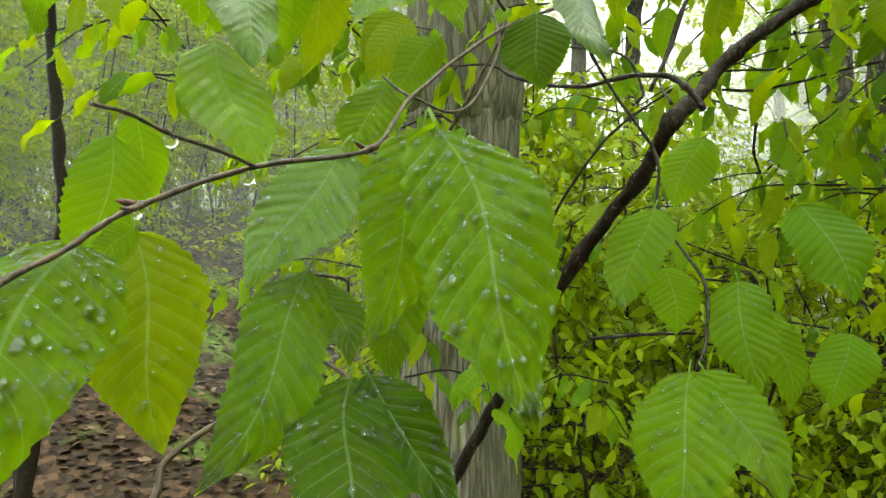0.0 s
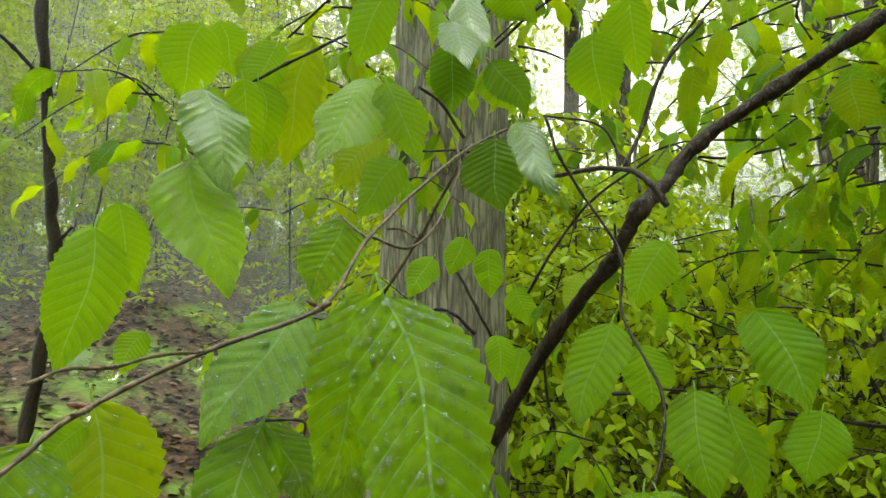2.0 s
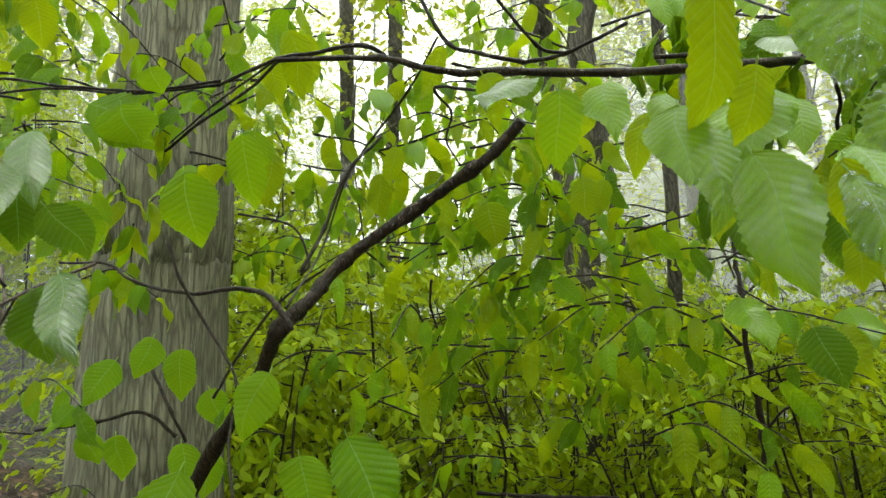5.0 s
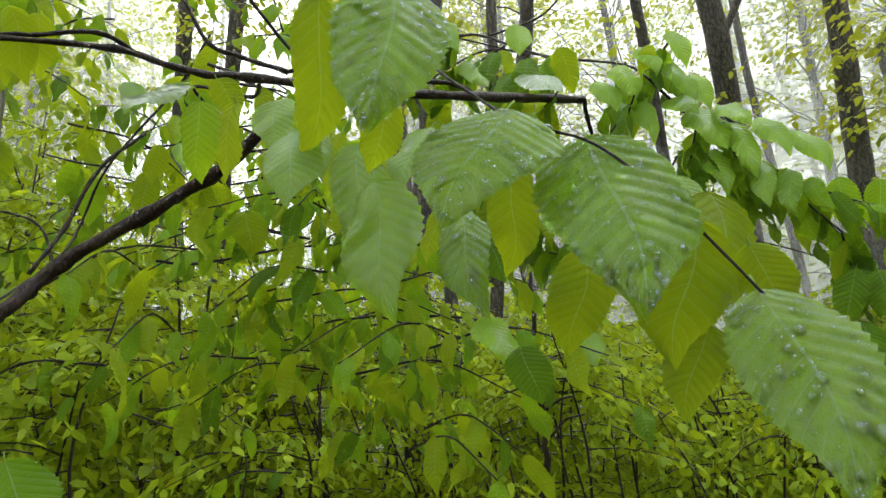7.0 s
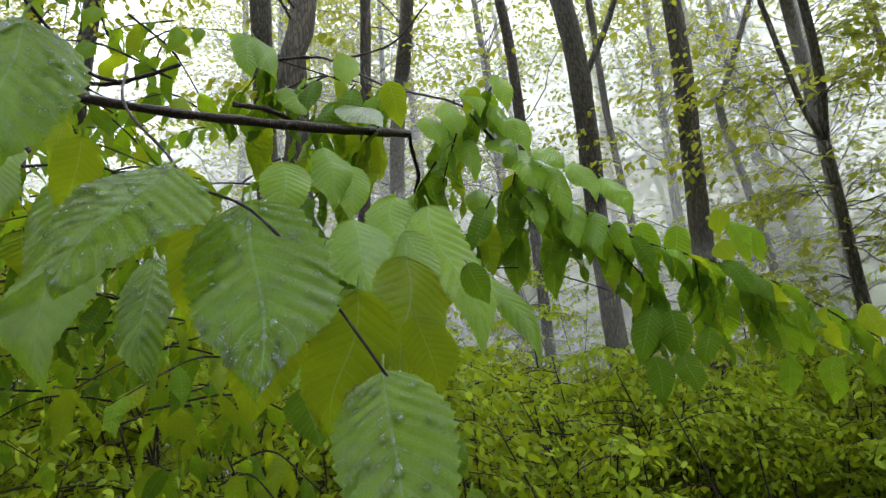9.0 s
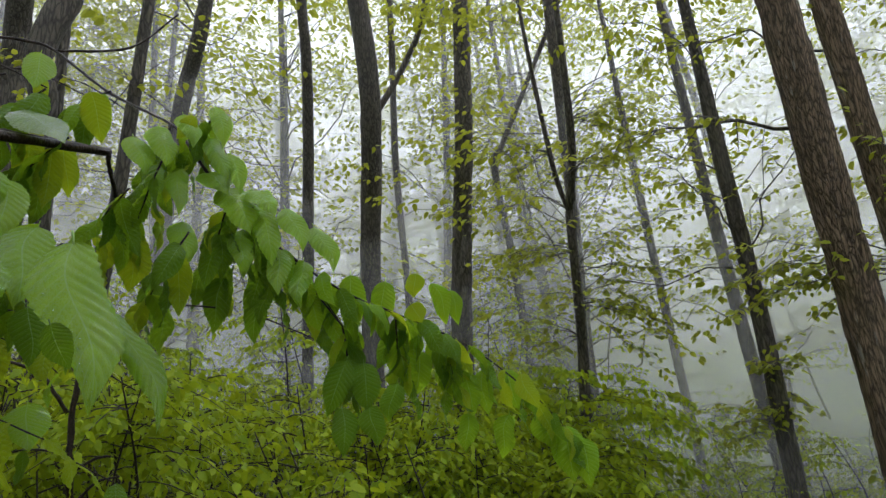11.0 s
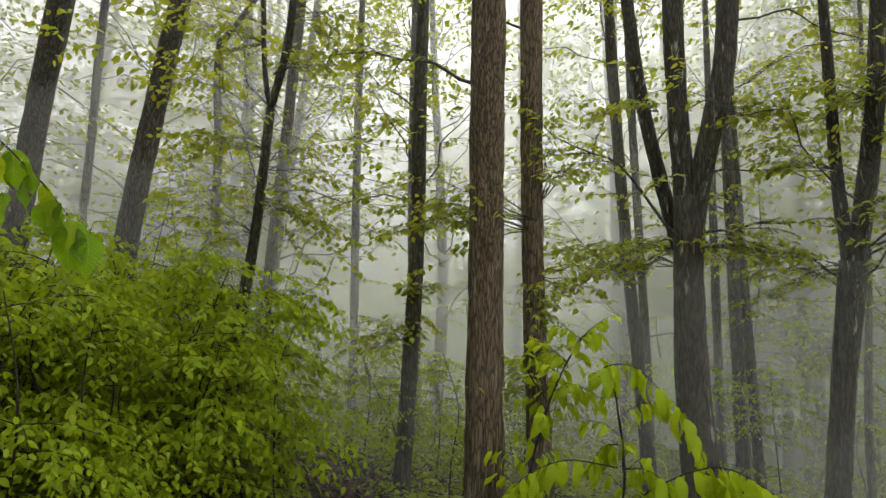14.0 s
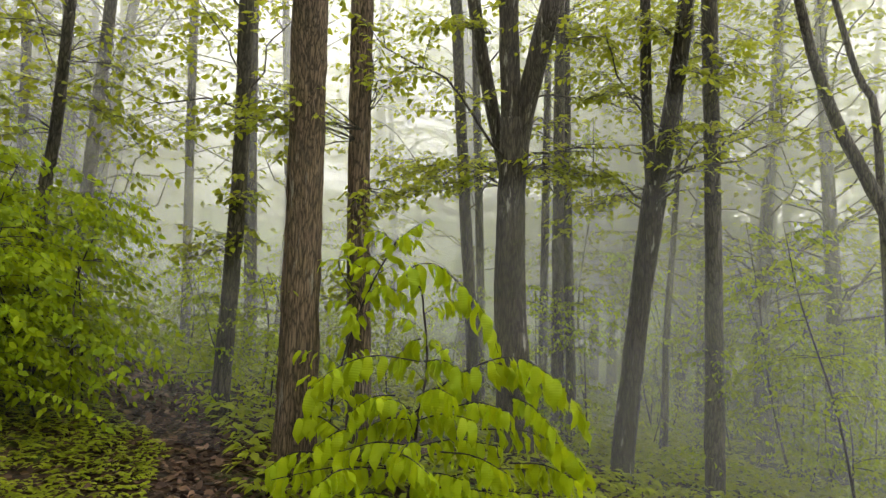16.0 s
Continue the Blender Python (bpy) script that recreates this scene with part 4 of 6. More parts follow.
for x, y in scatter(ur, 60, 24, 44, -55, 135, lambda x, y: True):
    rest.append((ur.choice([3, 4]), pose(x, y, ground_z(x, y) - 0.3, 0, 0, ur.uniform(0, 360)) @ Matrix.Scale(ur.uniform(2.6, 4.2), 4)))


def triangles_of(ob):
    """A mesh object's points and its triangles."""
    me = ob.data
    co = np.empty(len(me.vertices) * 3, np.float32)
    me.vertices.foreach_get("co", co)
    me.calc_loop_triangles()
    tri = np.empty(len(me.loop_triangles) * 3, np.int32)
    me.loop_triangles.foreach_get("vertices", tri)
    return co.reshape(-1, 3), tri.reshape(-1, 3)


def far_undergrowth():
    """All the young beeches too far off to tell apart, in one mesh of leaves and stems."""
    made = [[(0 if c.name.startswith("foliage") else 1, *triangles_of(c)) for c in k.children] for k in kinds]
    vs, fs, slots, off = [], [], [], 0
    for pick, m in rest:
        mat = np.array(m)
        for slot, co, tri in made[pick]:
            vs.append(co @ mat[:3, :3].T + mat[:3, 3])
            if slot == 0:
                first_point = np.arange(0, len(co), 6)[:, None, None]
                tri = (np.array([(0, 1, 5), (0, 5, 2)])[None] + first_point).reshape(-1, 3)
            fs.append(tri + off)
            slots.append(np.full(len(tri), slot, np.int32))
            off += len(co)
    me = mesh_of("undergrowth", np.vstack(vs), np.vstack(fs), FOLIAGE)
    me.materials.append(TWIG)
    me.polygons.foreach_set("material_index", np.concatenate(slots))
    tagged(new("undergrowth", me), "hazy green beech undergrowth fading into the fog", "undergrowth", kind="stuff")


far_undergrowth()

# wide arching beeches at the path's edge
arching = [understorey(231 + k, h, w, 0.082, n) for k, (h, w, n) in enumerate(((1.5, 1.4, 30), (1.9, 1.6, 34)))]
for k, (x, y) in enumerate([(5.55, 0.85), (6.15, 0.80), (5.0, 1.35), (5.7, 1.45), (6.5, 1.25), (4.6, 1.75), (5.2, 2.0), (6.2, 2.0), (4.1, 1.9), (4.5, 2.5)]):
    m = pose(x, y, ground_z(x, y), 0, 0, 77 * k) @ Matrix.Scale(ur.uniform(0.85, 1.08), 4)
    if k < 2:
        arching[k].matrix_basis = m
    else:
        copy_thing(arching[k % 2], m)

# ---- the saplings beside the camera ----
hr = random.Random(31)
P = tagged(new("beech_sapling"), "wet beech twigs with large toothed leaves and rain drops", "sapling")
leaf(P, (-0.006, 0.265, 1.843), (0.031, 0.224, 1.723), (0.026, -0.943, 0.332), 0.070, "green", drops=75)
leaf(P, (-0.012, 0.269, 1.844), (-0.032, 0.270, 1.752), (0.238, -0.969, -0.060), 0.048, "green", drops=35)
leaf(P, (-0.017, 0.338, 1.795), (-0.024, 0.321, 1.731), (0.021, -0.966, 0.256), 0.033, "green", drops=10)
leaf(P, (-0.050, 0.292, 1.843), (-0.088, 0.280, 1.775), (-0.209, -0.933, 0.292), 0.060, "wet", drops=25)
leaf(P, (-0.119, 0.208, 1.781), (-0.102, 0.147, 1.714), (0.398, -0.631, 0.666), 0.061, "green", drops=60)
leaf(P, (-0.126, 0.259, 1.795), (-0.107, 0.259, 1.709), (0.388, -0.917, 0.092), 0.057, "young", drops=8)
leaf(P, (-0.104, 0.214, 1.788), (-0.120, 0.220, 1.773), (-0.120, -0.960, -0.253), 0.016, "green")
leaf(P, (-0.063, 0.293, 1.785), (-0.088, 0.242, 1.698), (0.162, -0.873, 0.460), 0.049, "green", drops=35)
leaf(P, (-0.069, 0.322, 1.787), (-0.043, 0.299, 1.743), (0.176, -0.822, 0.541), 0.034, "green", drops=22)
leaf(P, (-0.039, 0.274, 1.738), (-0.034, 0.219, 1.676), (0.106, -0.733, 0.672), 0.058, "dark", drops=25)
leaf(P, (-0.032, 0.275, 1.740), (0.006, 0.246, 1.692), (0.092, -0.816, 0.571), 0.040, "dark", drops=18)
leaf(P, (-0.035, 0.338, 1.897), (-0.051, 0.337, 1.849), (-0.025, -0.999, 0.044), 0.042, "green", drops=14)
twig(P, [(-0.126, 0.157, 1.744), (-0.122, 0.178, 1.765), (-0.114, 0.197, 1.779), (-0.102, 0.209, 1.794), (-0.071, 0.232, 1.815), (-0.036, 0.285, 1.840), (-0.021, 0.329, 1.883), (0.011, 0.368, 1.930), (0.040, 0.404, 1.967), (0.074, 0.430, 1.994)], 0.0010, 0.0012, TWIG_TAN)
twig(P, [(-0.071, 0.232, 1.815), (-0.076, 0.203, 1.812), (-0.078, 0.176, 1.807), (-0.081, 0.158, 1.806), (-0.081, 0.141, 1.802)], 0.0007, 0.0005, TWIG_TAN)
twig(P, [(-0.021, 0.329, 1.883), (-0.029, 0.331, 1.889), (-0.037, 0.332, 1.897)], 0.0009, 0.0006, TWIG_TAN)
twig(P, [(-0.019, 0.334, 1.885), (0.001, 0.346, 1.882), (0.017, 0.369, 1.903), (0.031, 0.392, 1.948), (0.024, 0.406, 1.985)], 0.0008, 0.0009, TWIG_TAN)
twig(P, [(-0.029, 0.460, 1.863), (0.003, 0.427, 1.906), (0.027, 0.408, 1.947), (0.036, 0.402, 1.966)], 0.0014, 0.0009, TWIG_TAN)
twig(P, [(-0.019, 0.423, 1.912), (-0.009, 0.424, 1.912), (0.003, 0.427, 1.906)], 0.0009, 0.0009, TWIG_TAN)
twig(P, [(-0.114, 0.235, 1.670), (-0.106, 0.251, 1.694), (-0.105, 0.259, 1.708), (-0.082, 0.274, 1.726), (-0.059, 0.286, 1.744), (-0.044, 0.279, 1.741), (-0.038, 0.274, 1.737)], 0.0017, 0.0008, TWIG_TAN)
twig(P, [(-0.067, 0.313, 1.786), (-0.051, 0.326, 1.785), (-0.051, 0.332, 1.777)], 0.0009, 0.0008, TWIG_TAN)
twig(P, [(-0.052, 0.326, 1.785), (-0.047, 0.336, 1.789)], 0.0007, 0.0005, TWIG_TAN)
hanging_drop(P, (-0.078, 0.176, 1.808), 0.0022)
hanging_drop(P, (-0.073, 0.230, 1.813), 0.0026)
hanging_drop(P, (-0.101, 0.208, 1.793), 0.0016)
hanging_drop(P, (-0.101, 0.209, 1.793), 0.0010)
twig(P, [(-0.038, 0.284, 1.839), (-0.036, 0.283, 1.840), (-0.033, 0.286, 1.842)], 0.0020, 0.0013, TWIG_TAN)
for at, to, r in (((-0.1015, 0.2090, 1.7945), (-0.1075, 0.2065, 1.7955), 0.0011), ((-0.0385, 0.2835, 1.8395), (-0.0425, 0.2800, 1.8415), 0.0009)):
    k = np.linspace(0, 1, 9)
    v, q, t = tube_arrays(np.array(at) + k[:, None] * (np.array(to) - np.array(at)), r * (0.25 + np.sin(np.pi * np.clip(k * 0.8 + 0.2, 0, 0.97))), 8)
    part("bud", mesh_of("bud", v, [q, t], BUD), P, "reddish pointed leaf bud")
twig(P, [(-0.101, 0.210, 1.795), (-0.102, 0.207, 1.793), (-0.104, 0.203, 1.792)], 0.0015, 0.0005, TWIG_TAN)
twig(P, [(-0.078, 0.178, 1.807), (-0.078, 0.175, 1.807), (-0.078, 0.172, 1.807)], 0.0011, 0.0005, TWIG_TAN)
twig(P, [(-0.30, 0.30, 0.0), (-0.28, 0.28, 0.9), (-0.235, 0.19, 1.62), (-0.126, 0.157, 1.744)], 0.0035, 0.0016, TWIG_TAN)
twig(P, [(-0.30, 0.30, 0.0), (-0.25, 0.30, 1.0), (-0.17, 0.28, 1.5), (-0.114, 0.235, 1.670)], 0.004, 0.0024, TWIG_TAN)
P = tagged(new("beech_sapling"), "leaning dark beech sapling with wet drooping leaves", "sapling")
trunk_path(P, [(-0.034, 1.065, 1.480), (0.050, 0.924, 1.654), (0.094, 0.863, 1.747), (0.151, 0.759, 1.865), (0.195, 0.662, 1.931), (0.212, 0.608, 1.975), (0.245, 0.617, 2.010), (0.286, 0.626, 2.057), (0.359, 0.591, 2.108), (0.412, 0.539, 2.137), (0.452, 0.478, 2.168)], 0.0125, 0.0088)
twig(P, [(0.211, 0.581, 2.278), (0.318, 0.540, 2.268), (0.390, 0.525, 2.250), (0.450, 0.520, 2.255), (0.600, 0.500, 2.260), (0.770, 0.480, 2.280), (0.977, 0.528, 2.348)], 0.0028, 0.0070)
twig(P, [(0.971, 0.519, 2.342), (0.986, 0.533, 2.321), (1.013, 0.553, 2.294), (1.020, 0.572, 2.272), (1.035, 0.585, 2.245)], 0.0033, 0.0028)
twig(P, [(0.942, 0.990, 2.727), (1.060, 0.938, 2.756), (1.102, 0.899, 2.738), (1.107, 0.726, 2.583), (1.096, 0.536, 2.448), (1.083, 0.475, 2.377)], 0.0035, 0.0021)
twig(P, [(1.102, 0.899, 2.738), (1.220, 0.825, 2.785), (1.271, 0.740, 2.868)], 0.0030, 0.0021)
twig(P, [(1.083, 0.475, 2.377), (1.146, 0.455, 2.306), (1.227, 0.417, 2.233), (1.328, 0.364, 2.167), (1.415, 0.314, 2.133), (1.501, 0.270, 2.102), (1.580, 0.230, 2.065), (1.690, 0.160, 1.973), (1.759, 0.108, 1.881)], 0.0028, 0.0013)
twig(P, [(1.227, 0.417, 2.233), (1.275, 0.398, 2.177), (1.327, 0.369, 2.107)], 0.0018, 0.0014)
twig(P, [(1.282, 0.503, 2.137), (1.334, 0.449, 2.102), (1.372, 0.405, 2.067)], 0.0015, 0.0011)
twig(P, [(1.106, 0.536, 2.140), (1.156, 0.491, 2.134)], 0.0017, 0.0014)
twig(P, [(0.782, 0.601, 2.457), (0.852, 0.576, 2.441), (0.897, 0.558, 2.427)], 0.0014, 0.0010)
twig(P, [(0.685, 0.538, 2.317), (0.728, 0.523, 2.314), (0.789, 0.532, 2.311), (0.833, 0.529, 2.320), (0.902, 0.519, 2.331), (0.971, 0.519, 2.342)], 0.0036, 0.0033)
twig(P, [(0.151, 0.614, 2.260), (0.211, 0.587, 2.283), (0.253, 0.569, 2.285), (0.302, 0.555, 2.293), (0.346, 0.573, 2.287)], 0.0020, 0.0030)
twig(P, [(-0.097, 0.729, 2.289), (-0.030, 0.693, 2.282), (0.053, 0.661, 2.265), (0.151, 0.614, 2.260)], 0.0015, 0.0020)
twig(P, [(0.478, 0.571, 2.290), (0.475, 0.594, 2.277), (0.416, 0.640, 2.302), (0.446, 0.666, 2.282), (0.442, 0.685, 2.249), (0.462, 0.693, 2.219)], 0.0026, 0.0011)
twig(P, [(0.383, 0.594, 2.414), (0.421, 0.598, 2.343), (0.460, 0.584, 2.322), (0.509, 0.561, 2.300)], 0.0025, 0.0032)
twig(P, [(0.582, 0.450, 2.290), (0.542, 0.521, 2.292), (0.509, 0.561, 2.301)], 0.0022, 0.0029)
twig(P, [(0.438, 0.494, 2.345), (0.506, 0.523, 2.300), (0.542, 0.521, 2.292)], 0.0020, 0.0023)
twig(P, [(0.418, 0.578, 2.299), (0.465, 0.568, 2.285)], 0.0021, 0.0021)
twig(P, [(0.446, 0.697, 2.424), (0.415, 0.769, 2.369), (0.340, 0.851, 2.272), (0.298, 0.872, 2.152), (0.224, 0.629, 2.006)], 0.0019, 0.0016)
twig(P, [(0.340, 0.851, 2.272), (0.302, 0.856, 2.275), (0.262, 0.858, 2.282)], 0.0016, 0.0013)
twig(P, [(0.086, 0.780, 2.263), (0.143, 0.713, 2.290), (0.211, 0.587, 2.283)], 0.0012, 0.0015)
twig(P, [(0.222, 0.545, 1.966), (0.209, 0.551, 1.989), (0.194, 0.568, 2.008), (0.163, 0.597, 2.018), (0.125, 0.626, 2.021), (0.074, 0.648, 2.038), (0.042, 0.668, 2.063), (-0.005, 0.679, 2.067)], 0.0033, 0.0012)
twig(P, [(0.148, 0.954, 1.945), (0.187, 0.938, 2.012), (0.241, 0.911, 2.081), (0.330, 0.890, 2.143)], 0.0025, 0.0019)
twig(P, [(0.269, 0.894, 2.116), (0.281, 0.904, 2.142), (0.257, 0.920, 2.203), (0.177, 0.955, 2.233)], 0.0025, 0.0017)
twig(P, [(0.426, 0.969, 2.171), (0.491, 0.952, 2.167), (0.629, 0.922, 2.195), (0.726, 0.893, 2.203), (0.800, 0.851, 2.220)], 0.0024, 0.0022)
twig(P, [(0.700, 0.910, 2.195), (0.818, 0.887, 2.159), (0.873, 0.854, 2.138)], 0.0015, 0.0011)
twig(P, [(-0.165, 0.673, 2.203), (-0.086, 0.635, 2.249), (-0.009, 0.626, 2.247), (0.069, 0.620, 2.246), (0.152, 0.598, 2.255)], 0.0013, 0.0019)
twig(P, [(-0.140, 0.466, 2.041), (-0.110, 0.469, 2.062), (-0.069, 0.488, 2.098)], 0.0013, 0.0012)
twig(P, [(0.268, 1.228, 1.791), (0.348, 1.214, 1.799), (0.450, 1.188, 1.802)], 0.0036, 0.0032)
twig(P, [(0.607, 1.128, 1.770), (0.738, 1.117, 1.752), (0.878, 1.087, 1.739)], 0.0036, 0.0035)
twig(P, [(-0.139, 1.223, 1.930), (-0.047, 1.234, 1.940), (0.027, 1.238, 1.952), (0.082, 1.242, 1.907)], 0.0028, 0.0036)
twig(P, [(0.392, 1.095, 1.955), (0.448, 1.081, 1.928), (0.505, 1.062, 1.900)], 0.0019, 0.0015)
twig(P, [(0.537, 1.092, 2.165), (0.535, 1.106, 2.114), (0.548, 1.110, 2.071), (0.544, 1.122, 2.009)], 0.0028, 0.0016)
twig(P, [(0.084, 0.750, 2.237), (0.127, 0.713, 2.263), (0.181, 0.660, 2.283), (0.215, 0.609, 2.296)], 0.0020, 0.0020)
twig(P, [(0.114, 0.749, 2.238), (0.145, 0.750, 2.233), (0.178, 0.769, 2.230)], 0.0017, 0.0011)
twig(P, [(0.112, 0.533, 2.046), (0.125, 0.538, 2.009), (0.149, 0.539, 1.968), (0.174, 0.529, 1.916), (0.168, 0.512, 1.864), (0.174, 0.445, 1.804), (0.165, 0.420, 1.766), (0.152, 0.404, 1.742)], 0.0015, 0.0011)
twig(P, [(0.174, 0.445, 1.804), (0.193, 0.448, 1.803)], 0.0010, 0.0008)
twig(P, [(0.004, 0.361, 1.990), (0.019, 0.376, 1.985), (0.034, 0.384, 1.965)], 0.0011, 0.0011)
twig(P, [(-0.146, 0.499, 2.061), (-0.117, 0.515, 2.088), (-0.071, 0.519, 2.118)], 0.0013, 0.0010)
twig(P, [(0.258, 0.798, 2.093), (0.293, 0.814, 2.164), (0.328, 0.816, 2.252), (0.383, 0.816, 2.317)], 0.0028, 0.0026)
twig(P, [(0.041, 1.163, 2.025), (0.080, 1.125, 1.942), (0.105, 1.129, 1.893)], 0.0034, 0.0025)
leafy_twig(P, [(1.083, 0.475, 2.377), (1.146, 0.455, 2.306), (1.227, 0.417, 2.233), (1.328, 0.364, 2.167), (1.415, 0.314, 2.133), (1.501, 0.270, 2.102), (1.580, 0.230, 2.065), (1.690, 0.160, 1.973), (1.759, 0.108, 1.881)], 0.0015, 0.0006, 44, 0.085, ("dark", "dark", "green", "young", "dark"), hr, 1.20)
leafy_twig(P, [(1.227, 0.417, 2.233), (1.286, 0.399, 2.182), (1.351, 0.386, 2.113)], 0.0020, 0.0008, 8, 0.085, ("dark", "dark", "green", "young", "dark"), hr, 1.20)
leafy_twig(P, [(1.133, 0.443, 2.299), (1.149, 0.479, 2.255), (1.172, 0.525, 2.198)], 0.0019, 0.0008, 8, 0.085, ("dark", "dark", "green", "young", "dark"), hr, 1.20)
leafy_twig(P, [(1.017, 0.461, 2.329), (1.027, 0.504, 2.286), (1.044, 0.557, 2.230)], 0.0018, 0.0007, 8, 0.085, ("dark", "dark", "green", "young", "dark"), hr, 1.20)
leafy_twig(P, [(1.335, 0.375, 2.109), (1.362, 0.386, 2.061), (1.395, 0.403, 1.997)], 0.0020, 0.0008, 8, 0.085, ("dark", "dark", "green", "young", "dark"), hr, 1.20)
leafy_twig(P, [(0.968, 0.464, 2.270), (0.966, 0.505, 2.244), (0.971, 0.556, 2.206)], 0.0017, 0.0007, 8, 0.085, ("dark", "dark", "green", "young", "dark"), hr, 1.20)
leafy_twig(P, [(0.892, 0.490, 2.325), (0.880, 0.537, 2.299), (0.875, 0.594, 2.265)], 0.0017, 0.0007, 8, 0.085, ("dark", "dark", "green", "young", "dark"), hr, 1.20)
leafy_twig(P, [(0.812, 0.503, 2.385), (0.786, 0.549, 2.373), (0.765, 0.607, 2.354)], 0.0017, 0.0007, 8, 0.085, ("dark", "dark", "green", "young", "dark"), hr, 1.20)
leafy_twig(P, [(1.011, 0.580, 2.486), (0.993, 0.630, 2.471), (0.983, 0.692, 2.446)], 0.0021, 0.0008, 8, 0.085, ("dark", "dark", "green", "young", "dark"), hr, 1.20)
leafy_twig(P, [(1.067, 0.503, 2.426), (1.081, 0.548, 2.383), (1.103, 0.602, 2.326)], 0.0020, 0.0008, 8, 0.085, ("dark", "dark", "green", "young", "dark"), hr, 1.20)
leafy_twig(P, [(0.898, 0.490, 2.177), (0.885, 0.531, 2.158), (0.877, 0.580, 2.129)], 0.0016, 0.0007, 8, 0.085, ("dark", "dark", "green", "young", "dark"), hr, 1.20)
leafy_twig(P, [(1.415, 0.314, 2.133), (1.439, 0.328, 2.091), (1.471, 0.348, 2.033)], 0.0021, 0.0008, 8, 0.085, ("dark", "dark", "green", "young", "dark"), hr, 1.20)
leafy_twig(P, [(1.090, 0.435, 2.425), (1.095, 0.474, 2.408), (1.110, 0.524, 2.379)], 0.0019, 0.0008, 8, 0.085, ("dark", "dark", "green", "young", "dark"), hr, 1.20)
leafy_twig(P, [(1.160, 0.418, 2.289), (1.202, 0.434, 2.230), (1.250, 0.455, 2.155)], 0.0019, 0.0008, 8, 0.085, ("dark", "dark", "green", "young", "dark"), hr, 1.20)
leafy_twig(P, [(0.747, 0.522, 2.406), (0.735, 0.560, 2.394), (0.729, 0.610, 2.375)], 0.0017, 0.0007, 8, 0.085, ("dark", "dark", "green", "young", "dark"), hr, 1.20)
leafy_twig(P, [(0.874, 0.522, 2.401), (0.860, 0.574, 2.372), (0.853, 0.636, 2.333)], 0.0018, 0.0007, 8, 0.085, ("dark", "dark", "green", "young", "dark"), hr, 1.20)
leafy_twig(P, [(1.501, 0.270, 2.102), (1.529, 0.272, 2.063), (1.565, 0.280, 2.006)], 0.0022, 0.0009, 8, 0.085, ("dark", "dark", "green", "young", "dark"), hr, 1.20)
leafy_twig(P, [(1.041, 0.427, 2.216), (1.041, 0.475, 2.168), (1.046, 0.531, 2.107)], 0.0017, 0.0007, 8, 0.085, ("dark", "dark", "green", "young", "dark"), hr, 1.20)
leafy_twig(P, [(0.804, 0.533, 2.214), (0.795, 0.570, 2.189), (0.790, 0.618, 2.155)], 0.0016, 0.0007, 8, 0.085, ("dark", "dark", "green", "young", "dark"), hr, 1.20)
leaf(P, (-0.163, 0.423, 1.962), (-0.123, 0.416, 1.862), (0.503, -0.824, 0.260), 0.073, "wet", drops=14)
leaf(P, (-0.151, 0.406, 2.009), (-0.126, 0.397, 1.931), (0.574, -0.773, 0.270), 0.062, "pale", drops=10)
leaf(P, (-0.324, 0.602, 1.955), (-0.349, 0.610, 1.810), (0.403, -0.908, -0.117), 0.088, "green")
leaf(P, (-0.323, 0.639, 1.991), (-0.306, 0.669, 1.897), (0.617, -0.775, -0.135), 0.064, "green")
leaf(P, (-0.024, 0.363, 1.996), (-0.057, 0.339, 1.930), (-0.053, -0.934, 0.353), 0.053, "wet", drops=8)
leaf(P, (-0.016, 0.355, 1.990), (0.006, 0.359, 1.936), (0.293, -0.955, 0.046), 0.037, "green", drops=8)
leaf(P, (-0.181, 0.466, 2.095), (-0.203, 0.488, 2.040), (0.188, -0.884, -0.429), 0.063, "green")
leaf(P, (-0.128, 0.456, 2.040), (-0.128, 0.483, 1.983), (0.356, -0.849, -0.390), 0.043, "green")
leaf(P, (-0.121, 0.472, 2.079), (-0.142, 0.484, 2.046), (-0.053, -0.946, -0.321), 0.045, "green")
leaf(P, (-0.041, 0.484, 2.020), (-0.065, 0.503, 1.965), (-0.143, -0.953, -0.268), 0.059, "young")
leaf(P, (-0.098, 0.496, 2.088), (-0.126, 0.531, 2.001), (0.045, -0.919, -0.391), 0.058, "young")
leaf(P, (0.055, 0.397, 1.971), (0.060, 0.395, 1.918), (-0.050, -0.998, 0.032), 0.057, "dark", drops=6)
leaf(P, (0.067, 0.363, 1.968), (0.088, 0.334, 1.910), (0.109, -0.867, 0.486), 0.033, "pale", drops=6)
leaf(P, (0.052, 0.420, 2.036), (0.073, 0.435, 2.004), (0.240, -0.933, -0.268), 0.040, "green")
leaf(P, (0.131, 0.424, 2.066), (0.144, 0.449, 2.013), (-0.156, -0.873, -0.463), 0.054, "green")
leaf(P, (-0.009, 0.405, 1.956), (-0.040, 0.415, 1.918), (-0.285, -0.958, -0.032), 0.042, "green")
leaf(P, (0.025, 0.415, 2.048), (0.018, 0.435, 2.013), (-0.188, -0.875, -0.446), 0.037, "green")
leaf(P, (0.024, 0.371, 2.043), (0.036, 0.347, 1.995), (0.128, -0.878, 0.462), 0.033, "pale")
leaf(P, (0.137, 0.426, 1.848), (0.111, 0.416, 1.777), (-0.394, -0.879, 0.270), 0.050, "green", drops=8)
leaf(P, (0.200, 0.450, 1.804), (0.200, 0.424, 1.730), (-0.300, -0.902, 0.311), 0.055, "green", drops=8)
